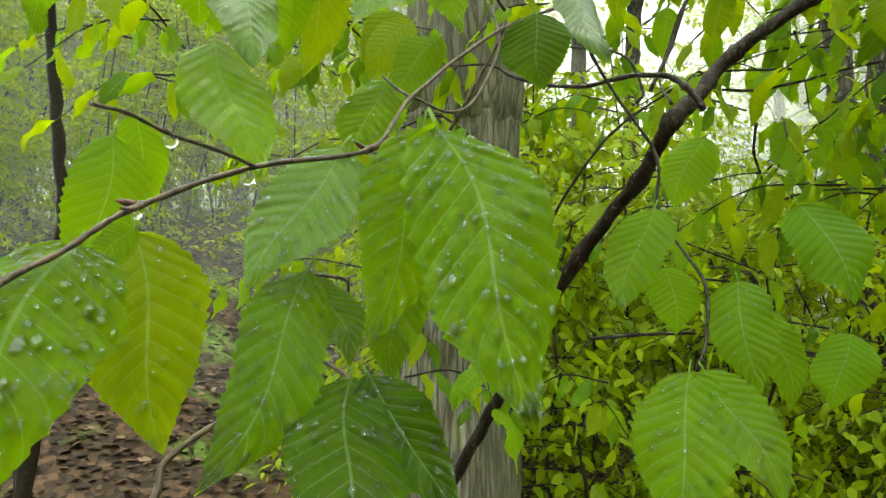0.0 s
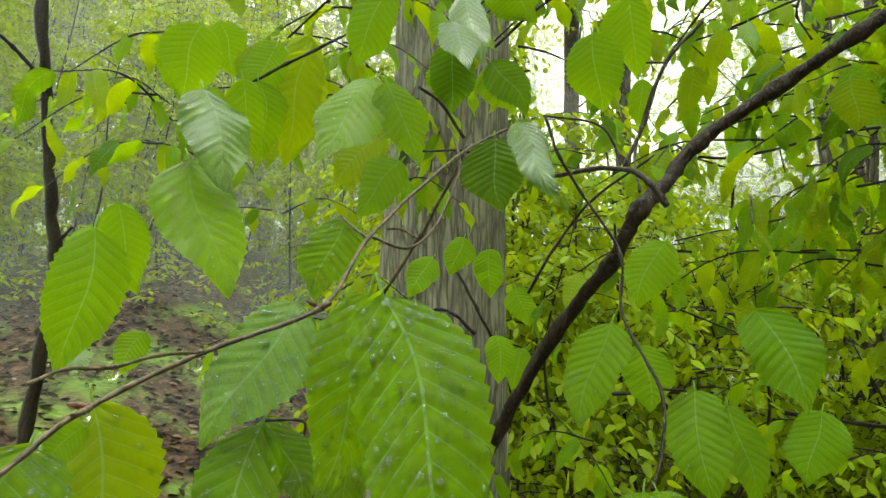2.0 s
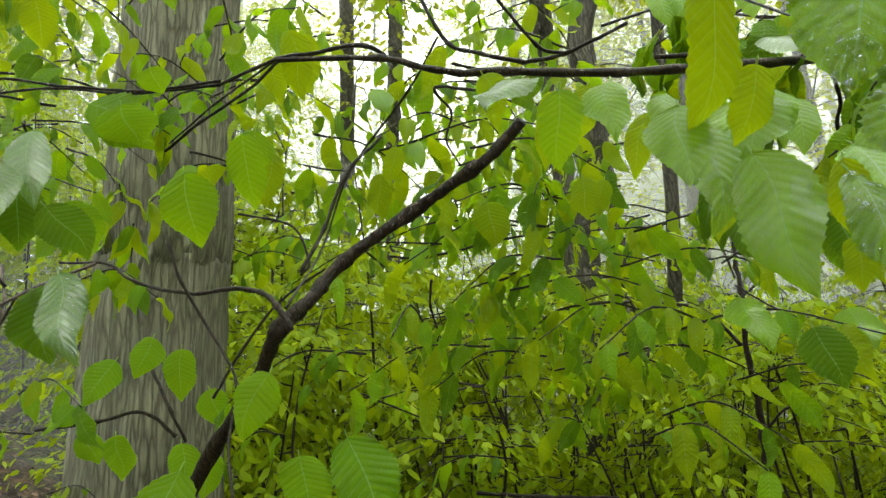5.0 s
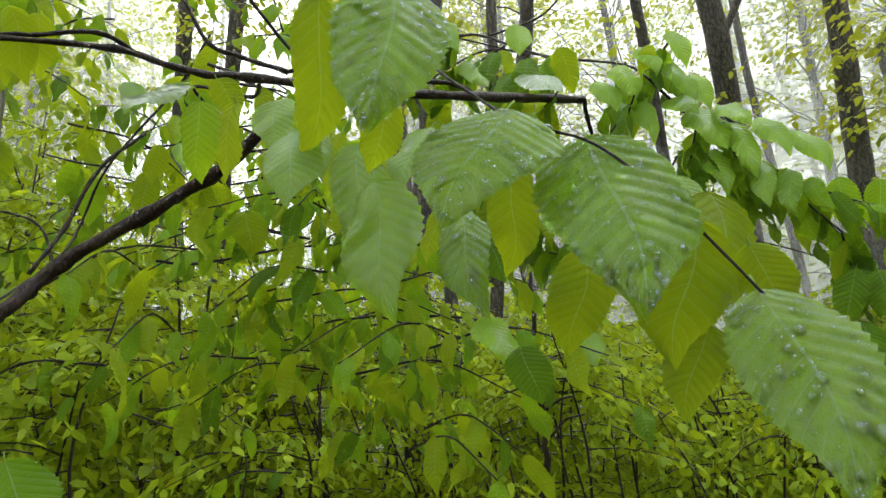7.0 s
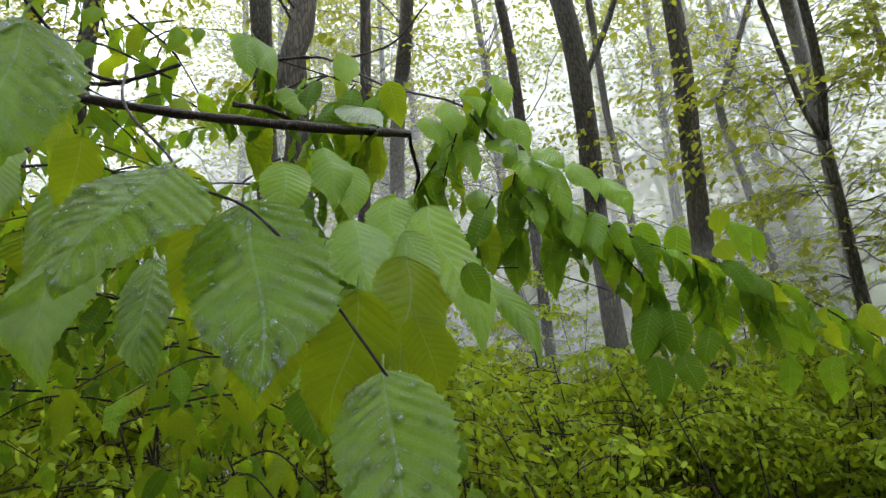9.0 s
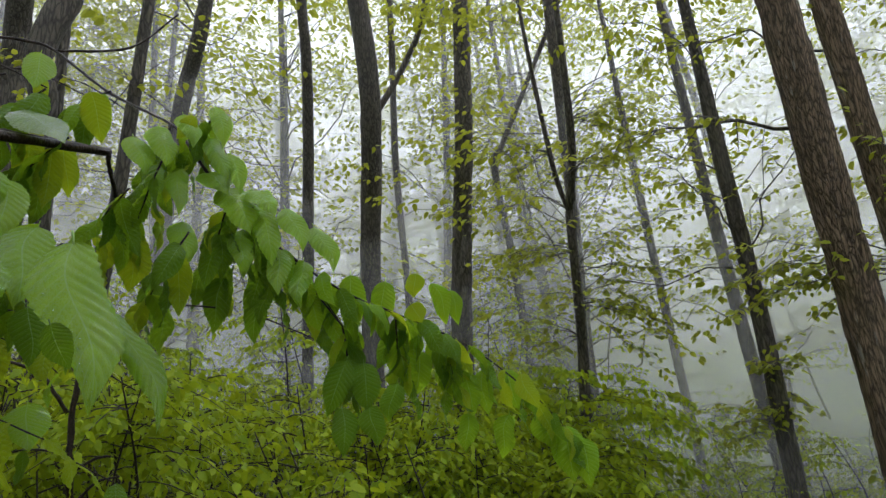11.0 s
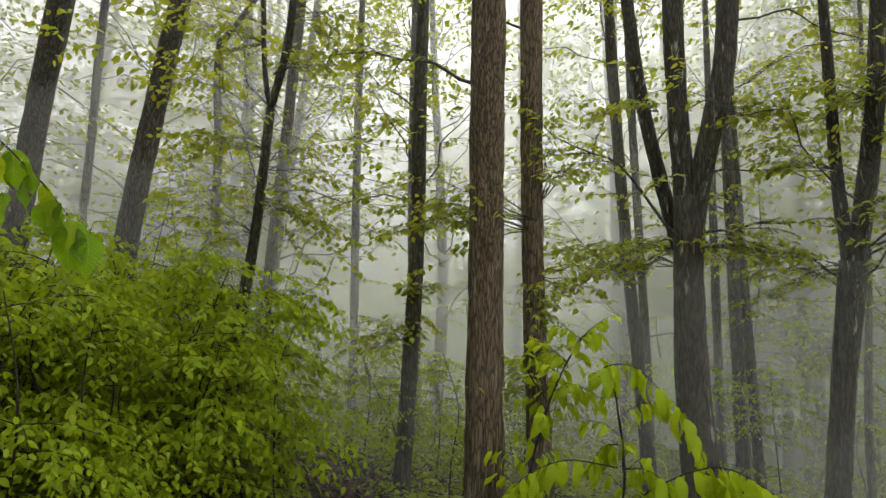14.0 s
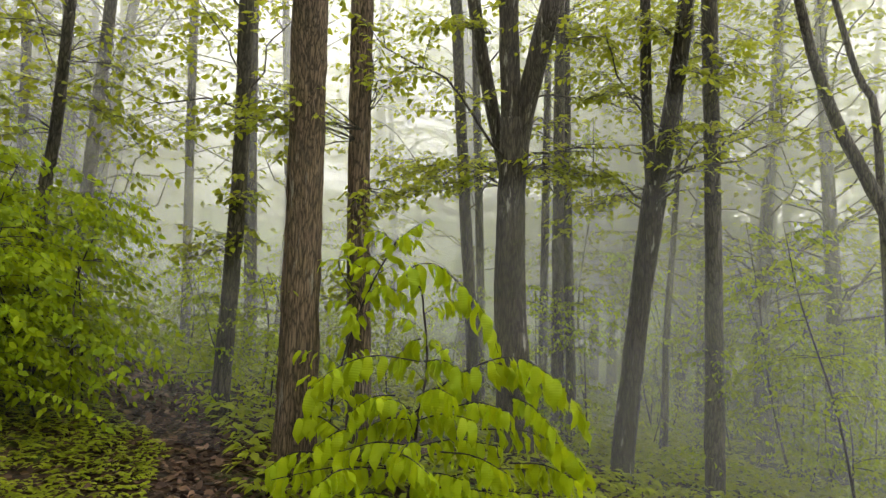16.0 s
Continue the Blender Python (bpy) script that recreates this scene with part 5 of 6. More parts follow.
leaf(P, (0.258, 0.534, 1.792), (0.268, 0.524, 1.711), (-0.317, -0.945, 0.082), 0.042, "green")
leaf(P, (0.259, 0.473, 1.864), (0.277, 0.446, 1.788), (-0.273, -0.925, 0.265), 0.064, "green", drops=6)
leaf(P, (0.451, 0.738, 1.783), (0.428, 0.746, 1.699), (-0.632, -0.768, 0.104), 0.080, "green")
leaf(P, (0.199, 0.488, 1.920), (0.178, 0.506, 1.868), (-0.591, -0.806, -0.038), 0.053, "green")
leaf(P, (0.144, 0.396, 1.742), (0.116, 0.353, 1.656), (-0.309, -0.802, 0.512), 0.069, "green", drops=22)
leaf(P, (0.152, 0.394, 1.743), (0.171, 0.346, 1.678), (-0.260, -0.813, 0.522), 0.051, "green", drops=14)
leaf(P, (-0.029, 0.488, 2.144), (-0.061, 0.516, 2.083), (-0.153, -0.925, -0.347), 0.054, "green")
leaf(P, (0.036, 0.393, 2.078), (0.046, 0.376, 2.015), (0.077, -0.959, 0.271), 0.034, "pale")
leaf(P, (0.026, 0.409, 2.048), (0.025, 0.431, 2.002), (0.051, -0.906, -0.420), 0.043, "dark")
leaf(P, (0.051, 0.380, 2.018), (0.077, 0.393, 1.986), (0.334, -0.936, -0.107), 0.038, "dark")
leaf(P, (0.173, 0.466, 2.124), (0.187, 0.495, 2.064), (-0.140, -0.879, -0.456), 0.041, "green")
leaf(P, (0.076, 0.468, 2.145), (0.091, 0.485, 2.115), (0.241, -0.889, -0.390), 0.061, "green")
leaf(P, (-0.327, 0.777, 2.269), (-0.341, 0.814, 2.181), (0.405, -0.818, -0.409), 0.091, "green")
leaf(P, (-0.290, 0.782, 2.290), (-0.274, 0.821, 2.227), (0.615, -0.728, -0.302), 0.072, "green")
leaf(P, (-0.121, 0.496, 2.094), (-0.154, 0.507, 2.046), (-0.024, -0.975, -0.223), 0.052, "green")
leaf(P, (-0.111, 0.548, 2.134), (-0.142, 0.591, 2.012), (0.144, -0.920, -0.364), 0.065, "young")
leaf(P, (-0.129, 0.422, 2.025), (-0.121, 0.447, 1.968), (0.513, -0.810, -0.285), 0.038, "green")
leaf(P, (-0.028, 0.433, 1.983), (-0.061, 0.438, 1.948), (-0.185, -0.983, 0.022), 0.037, "young")
leaf(P, (0.248, 0.740, 1.855), (0.257, 0.738, 1.779), (-0.175, -0.985, 0.009), 0.073, "green")
leaf(P, (0.488, 0.672, 2.157), (0.498, 0.691, 2.099), (-0.516, -0.783, -0.347), 0.062, "young")
leaf(P, (0.054, 1.042, 2.052), (0.029, 1.054, 1.989), (-0.256, -0.964, -0.080), 0.063, "green")
leaf(P, (0.002, 1.048, 2.018), (-0.039, 1.056, 1.951), (-0.263, -0.964, 0.046), 0.066, "green")
leaf(P, (0.097, 1.044, 2.033), (0.099, 1.058, 1.951), (-0.037, -0.986, -0.161), 0.063, "green")
leaf(P, (0.140, 1.052, 1.969), (0.165, 1.057, 1.904), (0.140, -0.990, -0.021), 0.061, "green")
leaf(P, (0.104, 1.013, 1.887), (0.108, 1.015, 1.811), (-0.015, -0.999, -0.030), 0.058, "green")
leaf(P, (-0.047, 1.109, 1.915), (-0.019, 1.114, 1.867), (0.363, -0.925, 0.113), 0.051, "green")
leaf(P, (0.001, 1.113, 1.909), (0.014, 1.117, 1.838), (0.155, -0.988, -0.029), 0.056, "green")
leaf(P, (-0.062, 1.104, 1.957), (-0.088, 1.105, 1.924), (-0.230, -0.962, 0.149), 0.046, "green")
leaf(P, (0.153, 1.061, 1.870), (0.132, 1.064, 1.802), (-0.286, -0.957, 0.045), 0.054, "green")
leaf(P, (-0.401, 0.749, 1.846), (-0.386, 0.706, 1.811), (0.313, -0.532, 0.787), 0.039, "pale")
leaf(P, (-0.384, 0.869, 1.874), (-0.411, 0.857, 1.815), (0.178, -0.978, 0.110), 0.055, "green")
leaf(P, (0.186, 0.513, 2.153), (0.177, 0.535, 2.112), (-0.390, -0.841, -0.375), 0.050, "green")
leaf(P, (0.335, 0.247, 2.065), (0.302, 0.232, 2.032), (-0.429, -0.570, 0.701), 0.047, "pale")
leaf(P, (0.336, 0.208, 2.034), (0.341, 0.229, 1.994), (-0.784, -0.507, -0.357), 0.035, "green")
leaf(P, (0.222, 0.571, 2.312), (0.244, 0.611, 2.246), (-0.067, -0.845, -0.531), 0.045, "young")
leaf(P, (0.205, 0.634, 2.317), (0.222, 0.662, 2.269), (0.010, -0.868, -0.497), 0.037, "young")
leaf(P, (0.050, 0.480, 2.149), (0.102, 0.495, 2.120), (0.327, -0.942, 0.081), 0.065, "green")
leaf(P, (0.014, 0.433, 2.213), (0.018, 0.457, 2.181), (0.248, -0.796, -0.552), 0.034, "young")
leaf(P, (0.088, 0.530, 2.221), (0.100, 0.542, 2.200), (0.313, -0.881, -0.355), 0.039, "green")
leaf(P, (0.399, 0.448, 2.200), (0.422, 0.457, 2.164), (-0.260, -0.882, -0.393), 0.038, "young")
leaf(P, (0.371, 0.271, 2.074), (0.371, 0.301, 2.026), (-0.802, -0.507, -0.315), 0.027, "young")
leaf(P, (0.445, 0.778, 2.247), (0.470, 0.795, 2.184), (-0.203, -0.923, -0.326), 0.044, "young")
leaf(P, (0.592, 0.602, 2.168), (0.601, 0.618, 2.117), (-0.618, -0.711, -0.336), 0.047, "young")
leaf(P, (0.398, 0.893, 2.290), (0.401, 0.921, 2.222), (-0.362, -0.854, -0.375), 0.052, "young")
leaf(P, (0.328, 0.919, 2.280), (0.326, 0.948, 2.211), (-0.331, -0.874, -0.357), 0.048, "green")
leaf(P, (0.397, 0.245, 2.069), (0.382, 0.227, 2.016), (-0.544, -0.733, 0.408), 0.035, "wet")
leaf(P, (0.380, 0.170, 2.007), (0.363, 0.153, 1.955), (-0.605, -0.672, 0.427), 0.041, "wet")
leaf(P, (0.479, 0.203, 2.043), (0.447, 0.198, 1.992), (-0.691, -0.537, 0.485), 0.044, "wet")
leaf(P, (0.416, 0.166, 1.981), (0.408, 0.140, 1.900), (-0.646, -0.702, 0.298), 0.049, "wet")
leaf(P, (0.458, 0.361, 2.143), (0.456, 0.388, 2.102), (-0.724, -0.596, -0.347), 0.033, "young")
leaf(P, (0.449, 0.277, 2.069), (0.445, 0.303, 2.027), (-0.805, -0.536, -0.254), 0.028, "young")
leaf(P, (0.637, 0.621, 2.177), (0.634, 0.643, 2.131), (-0.713, -0.649, -0.263), 0.036, "young")
leaf(P, (0.562, 0.335, 2.043), (0.558, 0.356, 2.000), (-0.849, -0.500, -0.172), 0.027, "young")
leaf(P, (0.542, 0.215, 2.011), (0.551, 0.227, 1.957), (-0.793, -0.547, -0.268), 0.030, "young")
leaf(P, (0.682, 0.394, 1.933), (0.695, 0.386, 1.875), (-0.626, -0.779, -0.035), 0.055, "dark")
leaf(P, (0.780, 0.408, 2.029), (0.786, 0.418, 1.971), (-0.800, -0.570, -0.187), 0.042, "young")
leaf(P, (0.400, 0.794, 2.291), (0.395, 0.821, 2.237), (-0.396, -0.837, -0.378), 0.040, "young")
leaf(P, (0.215, 0.738, 2.240), (0.210, 0.768, 2.171), (-0.131, -0.912, -0.389), 0.047, "young")
leaf(P, (0.246, 0.616, 2.342), (0.250, 0.656, 2.281), (-0.108, -0.832, -0.545), 0.044, "young")
leaf(P, (0.342, 0.679, 2.313), (0.356, 0.651, 2.265), (-0.143, -0.869, 0.473), 0.041, "wet")
leaf(P, (0.432, 0.782, 2.297), (0.426, 0.760, 2.240), (-0.270, -0.888, 0.373), 0.030, "wet")
leaf(P, (1.085, 0.429, 2.440), (1.087, 0.411, 2.363), (-0.612, -0.774, 0.162), 0.041, "wet", arch=0.10)
leaf(P, (1.097, 0.449, 2.396), (1.107, 0.422, 2.313), (-0.544, -0.816, 0.195), 0.043, "wet", arch=0.10)
leaf(P, (1.057, 0.466, 2.426), (1.057, 0.441, 2.363), (-0.554, -0.774, 0.306), 0.042, "wet", arch=0.10)
leaf(P, (1.037, 0.497, 2.407), (1.037, 0.477, 2.333), (-0.556, -0.805, 0.209), 0.054, "wet", arch=0.10)
leaf(P, (1.016, 0.526, 2.389), (1.018, 0.500, 2.321), (-0.497, -0.819, 0.285), 0.052, "wet", arch=0.10)
leaf(P, (1.109, 0.470, 2.346), (1.113, 0.424, 2.300), (-0.506, -0.630, 0.590), 0.074, "wet", arch=0.10)
leaf(P, (1.135, 0.457, 2.324), (1.152, 0.414, 2.239), (-0.494, -0.811, 0.314), 0.078, "wet", arch=0.10)
leaf(P, (1.167, 0.423, 2.323), (1.169, 0.378, 2.268), (-0.551, -0.657, 0.514), 0.056, "wet", arch=0.10)
leaf(P, (1.180, 0.424, 2.296), (1.186, 0.398, 2.189), (-0.636, -0.757, 0.149), 0.054, "wet", arch=0.10)
leaf(P, (1.208, 0.391, 2.294), (1.210, 0.356, 2.213), (-0.626, -0.721, 0.297), 0.053, "wet", arch=0.10)
leaf(P, (1.245, 0.361, 2.264), (1.245, 0.325, 2.178), (-0.657, -0.694, 0.293), 0.048, "wet", arch=0.10)
leaf(P, (1.173, 0.451, 2.261), (1.159, 0.436, 2.174), (-0.713, -0.661, 0.233), 0.049, "wet", arch=0.10)
leaf(P, (1.214, 0.419, 2.231), (1.199, 0.400, 2.144), (-0.724, -0.639, 0.258), 0.049, "wet", arch=0.10)
leaf(P, (1.247, 0.386, 2.210), (1.225, 0.375, 2.124), (-0.786, -0.551, 0.280), 0.044, "wet", arch=0.10)
leaf(P, (1.106, 0.514, 2.272), (1.099, 0.489, 2.195), (-0.587, -0.754, 0.293), 0.053, "wet", arch=0.10)
leaf(P, (1.126, 0.433, 2.375), (1.126, 0.411, 2.298), (-0.624, -0.751, 0.215), 0.042, "wet", arch=0.10)
leaf(P, (1.054, 0.516, 2.353), (1.035, 0.507, 2.282), (-0.673, -0.692, 0.263), 0.041, "wet", arch=0.10)
leaf(P, (1.082, 0.493, 2.350), (1.071, 0.483, 2.265), (-0.671, -0.722, 0.168), 0.041, "wet", arch=0.10)
leaf(P, (1.192, 0.505, 2.197), (1.193, 0.535, 2.102), (-0.716, -0.665, -0.214), 0.056, "dark", arch=0.10)
leaf(P, (1.221, 0.480, 2.181), (1.241, 0.488, 2.083), (-0.729, -0.653, -0.203), 0.051, "dark", arch=0.10)
leaf(P, (1.162, 0.499, 2.281), (1.190, 0.508, 2.195), (-0.677, -0.675, -0.294), 0.056, "dark", arch=0.10)
leaf(P, (1.107, 0.591, 2.182), (1.130, 0.590, 2.115), (-0.617, -0.758, -0.211), 0.063, "dark", arch=0.10)
leaf(P, (1.337, 0.370, 2.049), (1.323, 0.406, 1.957), (-0.840, -0.537, -0.078), 0.058, "dark", arch=0.10)
leaf(P, (1.354, 0.347, 2.042), (1.362, 0.348, 1.960), (-0.842, -0.533, -0.089), 0.063, "dark", arch=0.10)
leaf(P, (1.337, 0.384, 1.970), (1.339, 0.386, 1.891), (-0.827, -0.562, -0.028), 0.053, "dark", arch=0.10)
leaf(P, (1.363, 0.344, 1.970), (1.370, 0.337, 1.903), (-0.844, -0.535, -0.032), 0.053, "dark", arch=0.10)
leaf(P, (1.385, 0.302, 2.004), (1.381, 0.319, 1.940), (-0.878, -0.475, -0.058), 0.047, "dark", arch=0.10)
leaf(P, (1.040, 0.553, 2.248), (1.058, 0.573, 2.157), (-0.598, -0.752, -0.277), 0.070, "young")
leaf(P, (1.336, 0.224, 2.174), (1.342, 0.233, 2.134), (-0.882, -0.412, -0.228), 0.039, "young")
leaf(P, (1.341, 0.239, 2.124), (1.354, 0.227, 2.093), (-0.817, -0.564, -0.123), 0.045, "young")
leaf(P, (1.426, 0.091, 1.995), (1.436, 0.071, 1.938), (-0.913, -0.408, -0.021), 0.040, "young")
leaf(P, (0.941, 0.526, 2.431), (0.976, 0.542, 2.366), (-0.462, -0.772, -0.437), 0.053, "young")
leaf(P, (0.780, 0.661, 2.353), (0.820, 0.679, 2.272), (-0.292, -0.891, -0.347), 0.041, "young")
leaf(P, (0.936, 0.570, 2.367), (0.964, 0.592, 2.287), (-0.477, -0.790, -0.385), 0.045, "young")
leaf(P, (0.906, 0.595, 2.355), (0.911, 0.627, 2.283), (-0.511, -0.772, -0.378), 0.045, "young")
leaf(P, (1.058, 0.441, 2.415), (1.050, 0.472, 2.383), (-0.735, -0.578, -0.354), 0.033, "young")
leaf(P, (1.355, 0.366, 2.203), (1.376, 0.371, 2.111), (-0.783, -0.584, -0.213), 0.062, "green", arch=0.10)
leaf(P, (1.420, 0.334, 2.197), (1.428, 0.355, 2.113), (-0.915, -0.359, -0.182), 0.059, "green", arch=0.10)
leaf(P, (1.503, 0.281, 2.199), (1.529, 0.267, 2.119), (-0.763, -0.634, -0.126), 0.047, "green", arch=0.10)
leaf(P, (1.540, 0.259, 2.188), (1.557, 0.256, 2.120), (-0.843, -0.506, -0.181), 0.037, "green", arch=0.10)
leaf(P, (1.384, 0.377, 2.106), (1.374, 0.407, 2.055), (-0.974, -0.215, 0.067), 0.069, "green", arch=0.10)
leaf(P, (1.453, 0.340, 2.105), (1.475, 0.326, 2.008), (-0.765, -0.639, -0.082), 0.073, "green", arch=0.10)
leaf(P, (1.526, 0.295, 2.098), (1.540, 0.286, 2.026), (-0.814, -0.573, -0.095), 0.062, "green", arch=0.10)
leaf(P, (1.502, 0.317, 2.073), (1.503, 0.335, 1.989), (-0.943, -0.324, -0.076), 0.061, "green", arch=0.10)
leaf(P, (1.549, 0.290, 2.050), (1.561, 0.279, 1.983), (-0.817, -0.574, -0.053), 0.057, "green", arch=0.10)
leaf(P, (1.580, 0.270, 2.038), (1.592, 0.258, 1.944), (-0.852, -0.521, -0.048), 0.057, "green", arch=0.10)
leaf(P, (1.619, 0.239, 2.036), (1.625, 0.242, 1.947), (-0.925, -0.372, -0.070), 0.054, "green", arch=0.10)
leaf(P, (1.658, 0.207, 2.033), (1.669, 0.194, 1.953), (-0.871, -0.489, -0.036), 0.060, "green", arch=0.10)
leaf(P, (1.723, 0.164, 1.946), (1.727, 0.154, 1.873), (-0.913, -0.407, 0.008), 0.071, "green", arch=0.10)
leaf(P, (1.758, 0.135, 1.916), (1.758, 0.126, 1.806), (-0.943, -0.331, 0.030), 0.083, "green", arch=0.10)
leaf(P, (1.285, 0.407, 2.165), (1.306, 0.401, 2.099), (-0.652, -0.744, -0.146), 0.051, "green", arch=0.10)
leaf(P, (1.783, 0.112, 1.891), (1.782, 0.102, 1.793), (-0.944, -0.327, 0.046), 0.067, "green", arch=0.10)
leaf(P, (1.668, 0.215, 1.946), (1.659, 0.237, 1.864), (-0.987, -0.150, 0.057), 0.057, "green", arch=0.10)
leaf(P, (1.595, 0.272, 1.953), (1.592, 0.282, 1.881), (-0.954, -0.301, 0.002), 0.049, "green", arch=0.10)
leaf(P, (0.775, 0.338, 2.130), (0.742, 0.308, 2.040), (-0.520, -0.736, 0.434), 0.069, "wet")
leaf(P, (0.788, 0.300, 2.108), (0.764, 0.224, 1.939), (-0.505, -0.759, 0.410), 0.081, "wet", drops=10)
leaf(P, (0.710, 0.330, 2.090), (0.691, 0.267, 1.985), (-0.396, -0.756, 0.521), 0.080, "wet", drops=8)
leaf(P, (0.775, 0.472, 2.249), (0.776, 0.456, 2.157), (-0.402, -0.903, 0.151), 0.065, "wet")
leaf(P, (0.807, 0.464, 2.227), (0.794, 0.450, 2.144), (-0.516, -0.827, 0.223), 0.057, "wet")
leaf(P, (0.709, 0.462, 2.208), (0.702, 0.445, 2.125), (-0.391, -0.893, 0.225), 0.075, "wet")
leaf(P, (0.765, 0.537, 2.368), (0.775, 0.507, 2.312), (-0.258, -0.868, 0.424), 0.063, "wet")
leaf(P, (0.542, 0.061, 1.950), (0.524, 0.051, 1.885), (-0.296, -0.929, 0.223), 0.049, "young")
leaf(P, (0.818, 0.274, 2.038), (0.817, 0.207, 1.920), (-0.529, -0.736, 0.422), 0.034, "wet")
leaf(P, (0.841, 0.508, 2.349), (0.869, 0.460, 2.300), (-0.251, -0.750, 0.612), 0.095, "pale")
leaf(P, (0.712, 0.526, 2.423), (0.733, 0.506, 2.352), (-0.177, -0.959, 0.220), 0.048, "wet")
leaf(P, (0.875, 0.544, 2.467), (0.864, 0.535, 2.402), (-0.538, -0.815, 0.214), 0.052, "wet")
leaf(P, (0.695, 0.531, 2.425), (0.703, 0.518, 2.352), (-0.255, -0.956, 0.144), 0.052, "wet")
leaf(P, (0.755, 0.535, 2.104), (0.786, 0.534, 2.040), (-0.324, -0.935, -0.144), 0.063, "dark")
leaf(P, (0.858, 0.483, 2.086), (0.870, 0.490, 2.018), (-0.513, -0.841, -0.170), 0.055, "dark")
leaf(P, (0.901, 0.534, 1.982), (0.883, 0.496, 1.925), (-0.431, -0.683, 0.590), 0.064, "wet")
leaf(P, (0.792, 0.592, 2.009), (0.786, 0.551, 1.935), (-0.349, -0.809, 0.473), 0.065, "wet")
leaf(P, (0.379, 0.069, 2.024), (0.364, 0.070, 1.954), (-0.480, -0.873, 0.082), 0.058, "wet", drops=45)
leaf(P, (0.370, 0.119, 2.049), (0.374, 0.162, 1.982), (-0.232, -0.812, -0.536), 0.034, "young")
leaf(P, (0.421, 0.155, 2.027), (0.418, 0.178, 1.990), (-0.317, -0.819, -0.478), 0.030, "young")
leaf(P, (0.434, 0.073, 1.979), (0.393, 0.072, 1.924), (-0.610, -0.649, 0.454), 0.070, "wet", drops=40)
leaf(P, (0.459, 0.056, 1.962), (0.446, 0.030, 1.880), (-0.619, -0.713, 0.331), 0.070, "wet", drops=45)
leaf(P, (0.454, 0.147, 1.965), (0.444, 0.115, 1.895), (-0.458, -0.783, 0.421), 0.032, "wet", drops=20)
leaf(P, (0.431, 0.213, 2.027), (0.407, 0.194, 1.946), (-0.378, -0.871, 0.313), 0.040, "wet", drops=6)
leaf(P, (0.499, 0.043, 1.926), (0.497, 0.064, 1.865), (-0.695, -0.686, -0.215), 0.044, "young")
leaf(P, (0.522, 0.035, 1.914), (0.531, 0.034, 1.880), (-0.836, -0.510, -0.202), 0.028, "young")
leaf(P, (0.487, 0.015, 1.888), (0.459, -0.017, 1.818), (-0.692, -0.514, 0.507), 0.050, "wet", drops=28)
leaf(P, (0.459, 0.101, 1.971), (0.461, 0.123, 1.919), (-0.519, -0.782, -0.346), 0.032, "young")
leaf(P, (0.596, 0.122, 1.991), (0.585, 0.089, 1.936), (-0.655, -0.576, 0.488), 0.028, "wet")
leaf(P, (0.508, -0.001, 1.845), (0.483, -0.018, 1.819), (-0.565, -0.312, 0.764), 0.012, "wet")
leaf(P, (0.489, 0.098, 1.928), (0.486, 0.114, 1.879), (-0.581, -0.784, -0.221), 0.040, "young")
leaf(P, (0.522, 0.062, 1.886), (0.514, 0.077, 1.844), (-0.685, -0.718, -0.123), 0.031, "young")
leaf(P, (0.404, 0.205, 2.038), (0.393, 0.183, 1.986), (-0.295, -0.856, 0.424), 0.023, "wet")
leaf(P, (0.680, 0.152, 1.989), (0.694, 0.148, 1.958), (-0.739, -0.633, -0.230), 0.026, "dark")
twig(P, [(0.447, 0.177, 2.089), (0.432, 0.130, 2.036), (0.441, 0.098, 1.997), (0.442, 0.072, 1.972), (0.456, 0.049, 1.955), (0.473, 0.028, 1.920), (0.485, 0.014, 1.889), (0.492, 0.004, 1.867), (0.499, -0.005, 1.847)], 0.0008, 0.0005)
for lo, hi, e0, e1, d0, d1, count in ((49, 82, 3, 35, 1.0, 1.7, 30), (96, 123, 12, 38, 0.95, 1.9, 30), (52, 104, -7, 8, 1.05, 1.6, 18), (62, 95, 8, 38, 0.9, 1.8, 26), (46, 68, 7, 25, 0.95, 1.3, 14), (44, 72, 4, 33, 0.9, 1.4, 30), (84, 125, 16, 41, 0.95, 2.0, 44), (56, 84, 16, 40, 1.0, 2.0, 16)):
    for _ in range(count):
        a, e, d = radians(hr.uniform(lo, hi)), radians(hr.uniform(e0, e1)), hr.uniform(d0, d1)
        at = Vector((0.15 + d * math.cos(e) * math.cos(a), -0.06 + d * math.cos(e) * math.sin(a), 1.84 + d * math.sin(e)))
        b = hr.uniform(0, 6.28)
        run = Vector((math.cos(b), math.sin(b), 0)) * hr.uniform(0.16, 0.30)
        leafy_twig(P, [at, at + run * 0.5 + Vector((0, 0, 0.01)), at + run + Vector((0, 0, -0.05))], 0.002, 0.0009, hr.randint(4, 7), 0.075, ("green", "green", "young", "young", "dark"), hr)
P = tagged(new("young_tree"), "thin dark young tree standing on the leaf litter", "young tree")
twig(P, [(-1.13, 1.84, ground_z(-1.13, 1.84) - 0.05), (-1.102, 1.793, 1.442), (-1.049, 1.737, 1.915), (-1.009, 1.672, 2.135), (-1.019, 1.592, 2.392), (-1.015, 1.488, 2.736), (-1.058, 1.447, 3.209)], 0.0201, 0.0129)
twig(P, [(-1.012, 1.664, 2.165), (-0.950, 1.631, 2.207)], 0.0056, 0.0036)
twig(P, [(-1.021, 1.508, 2.577), (-1.057, 1.458, 2.624), (-1.090, 1.416, 2.652)], 0.0062, 0.0037)
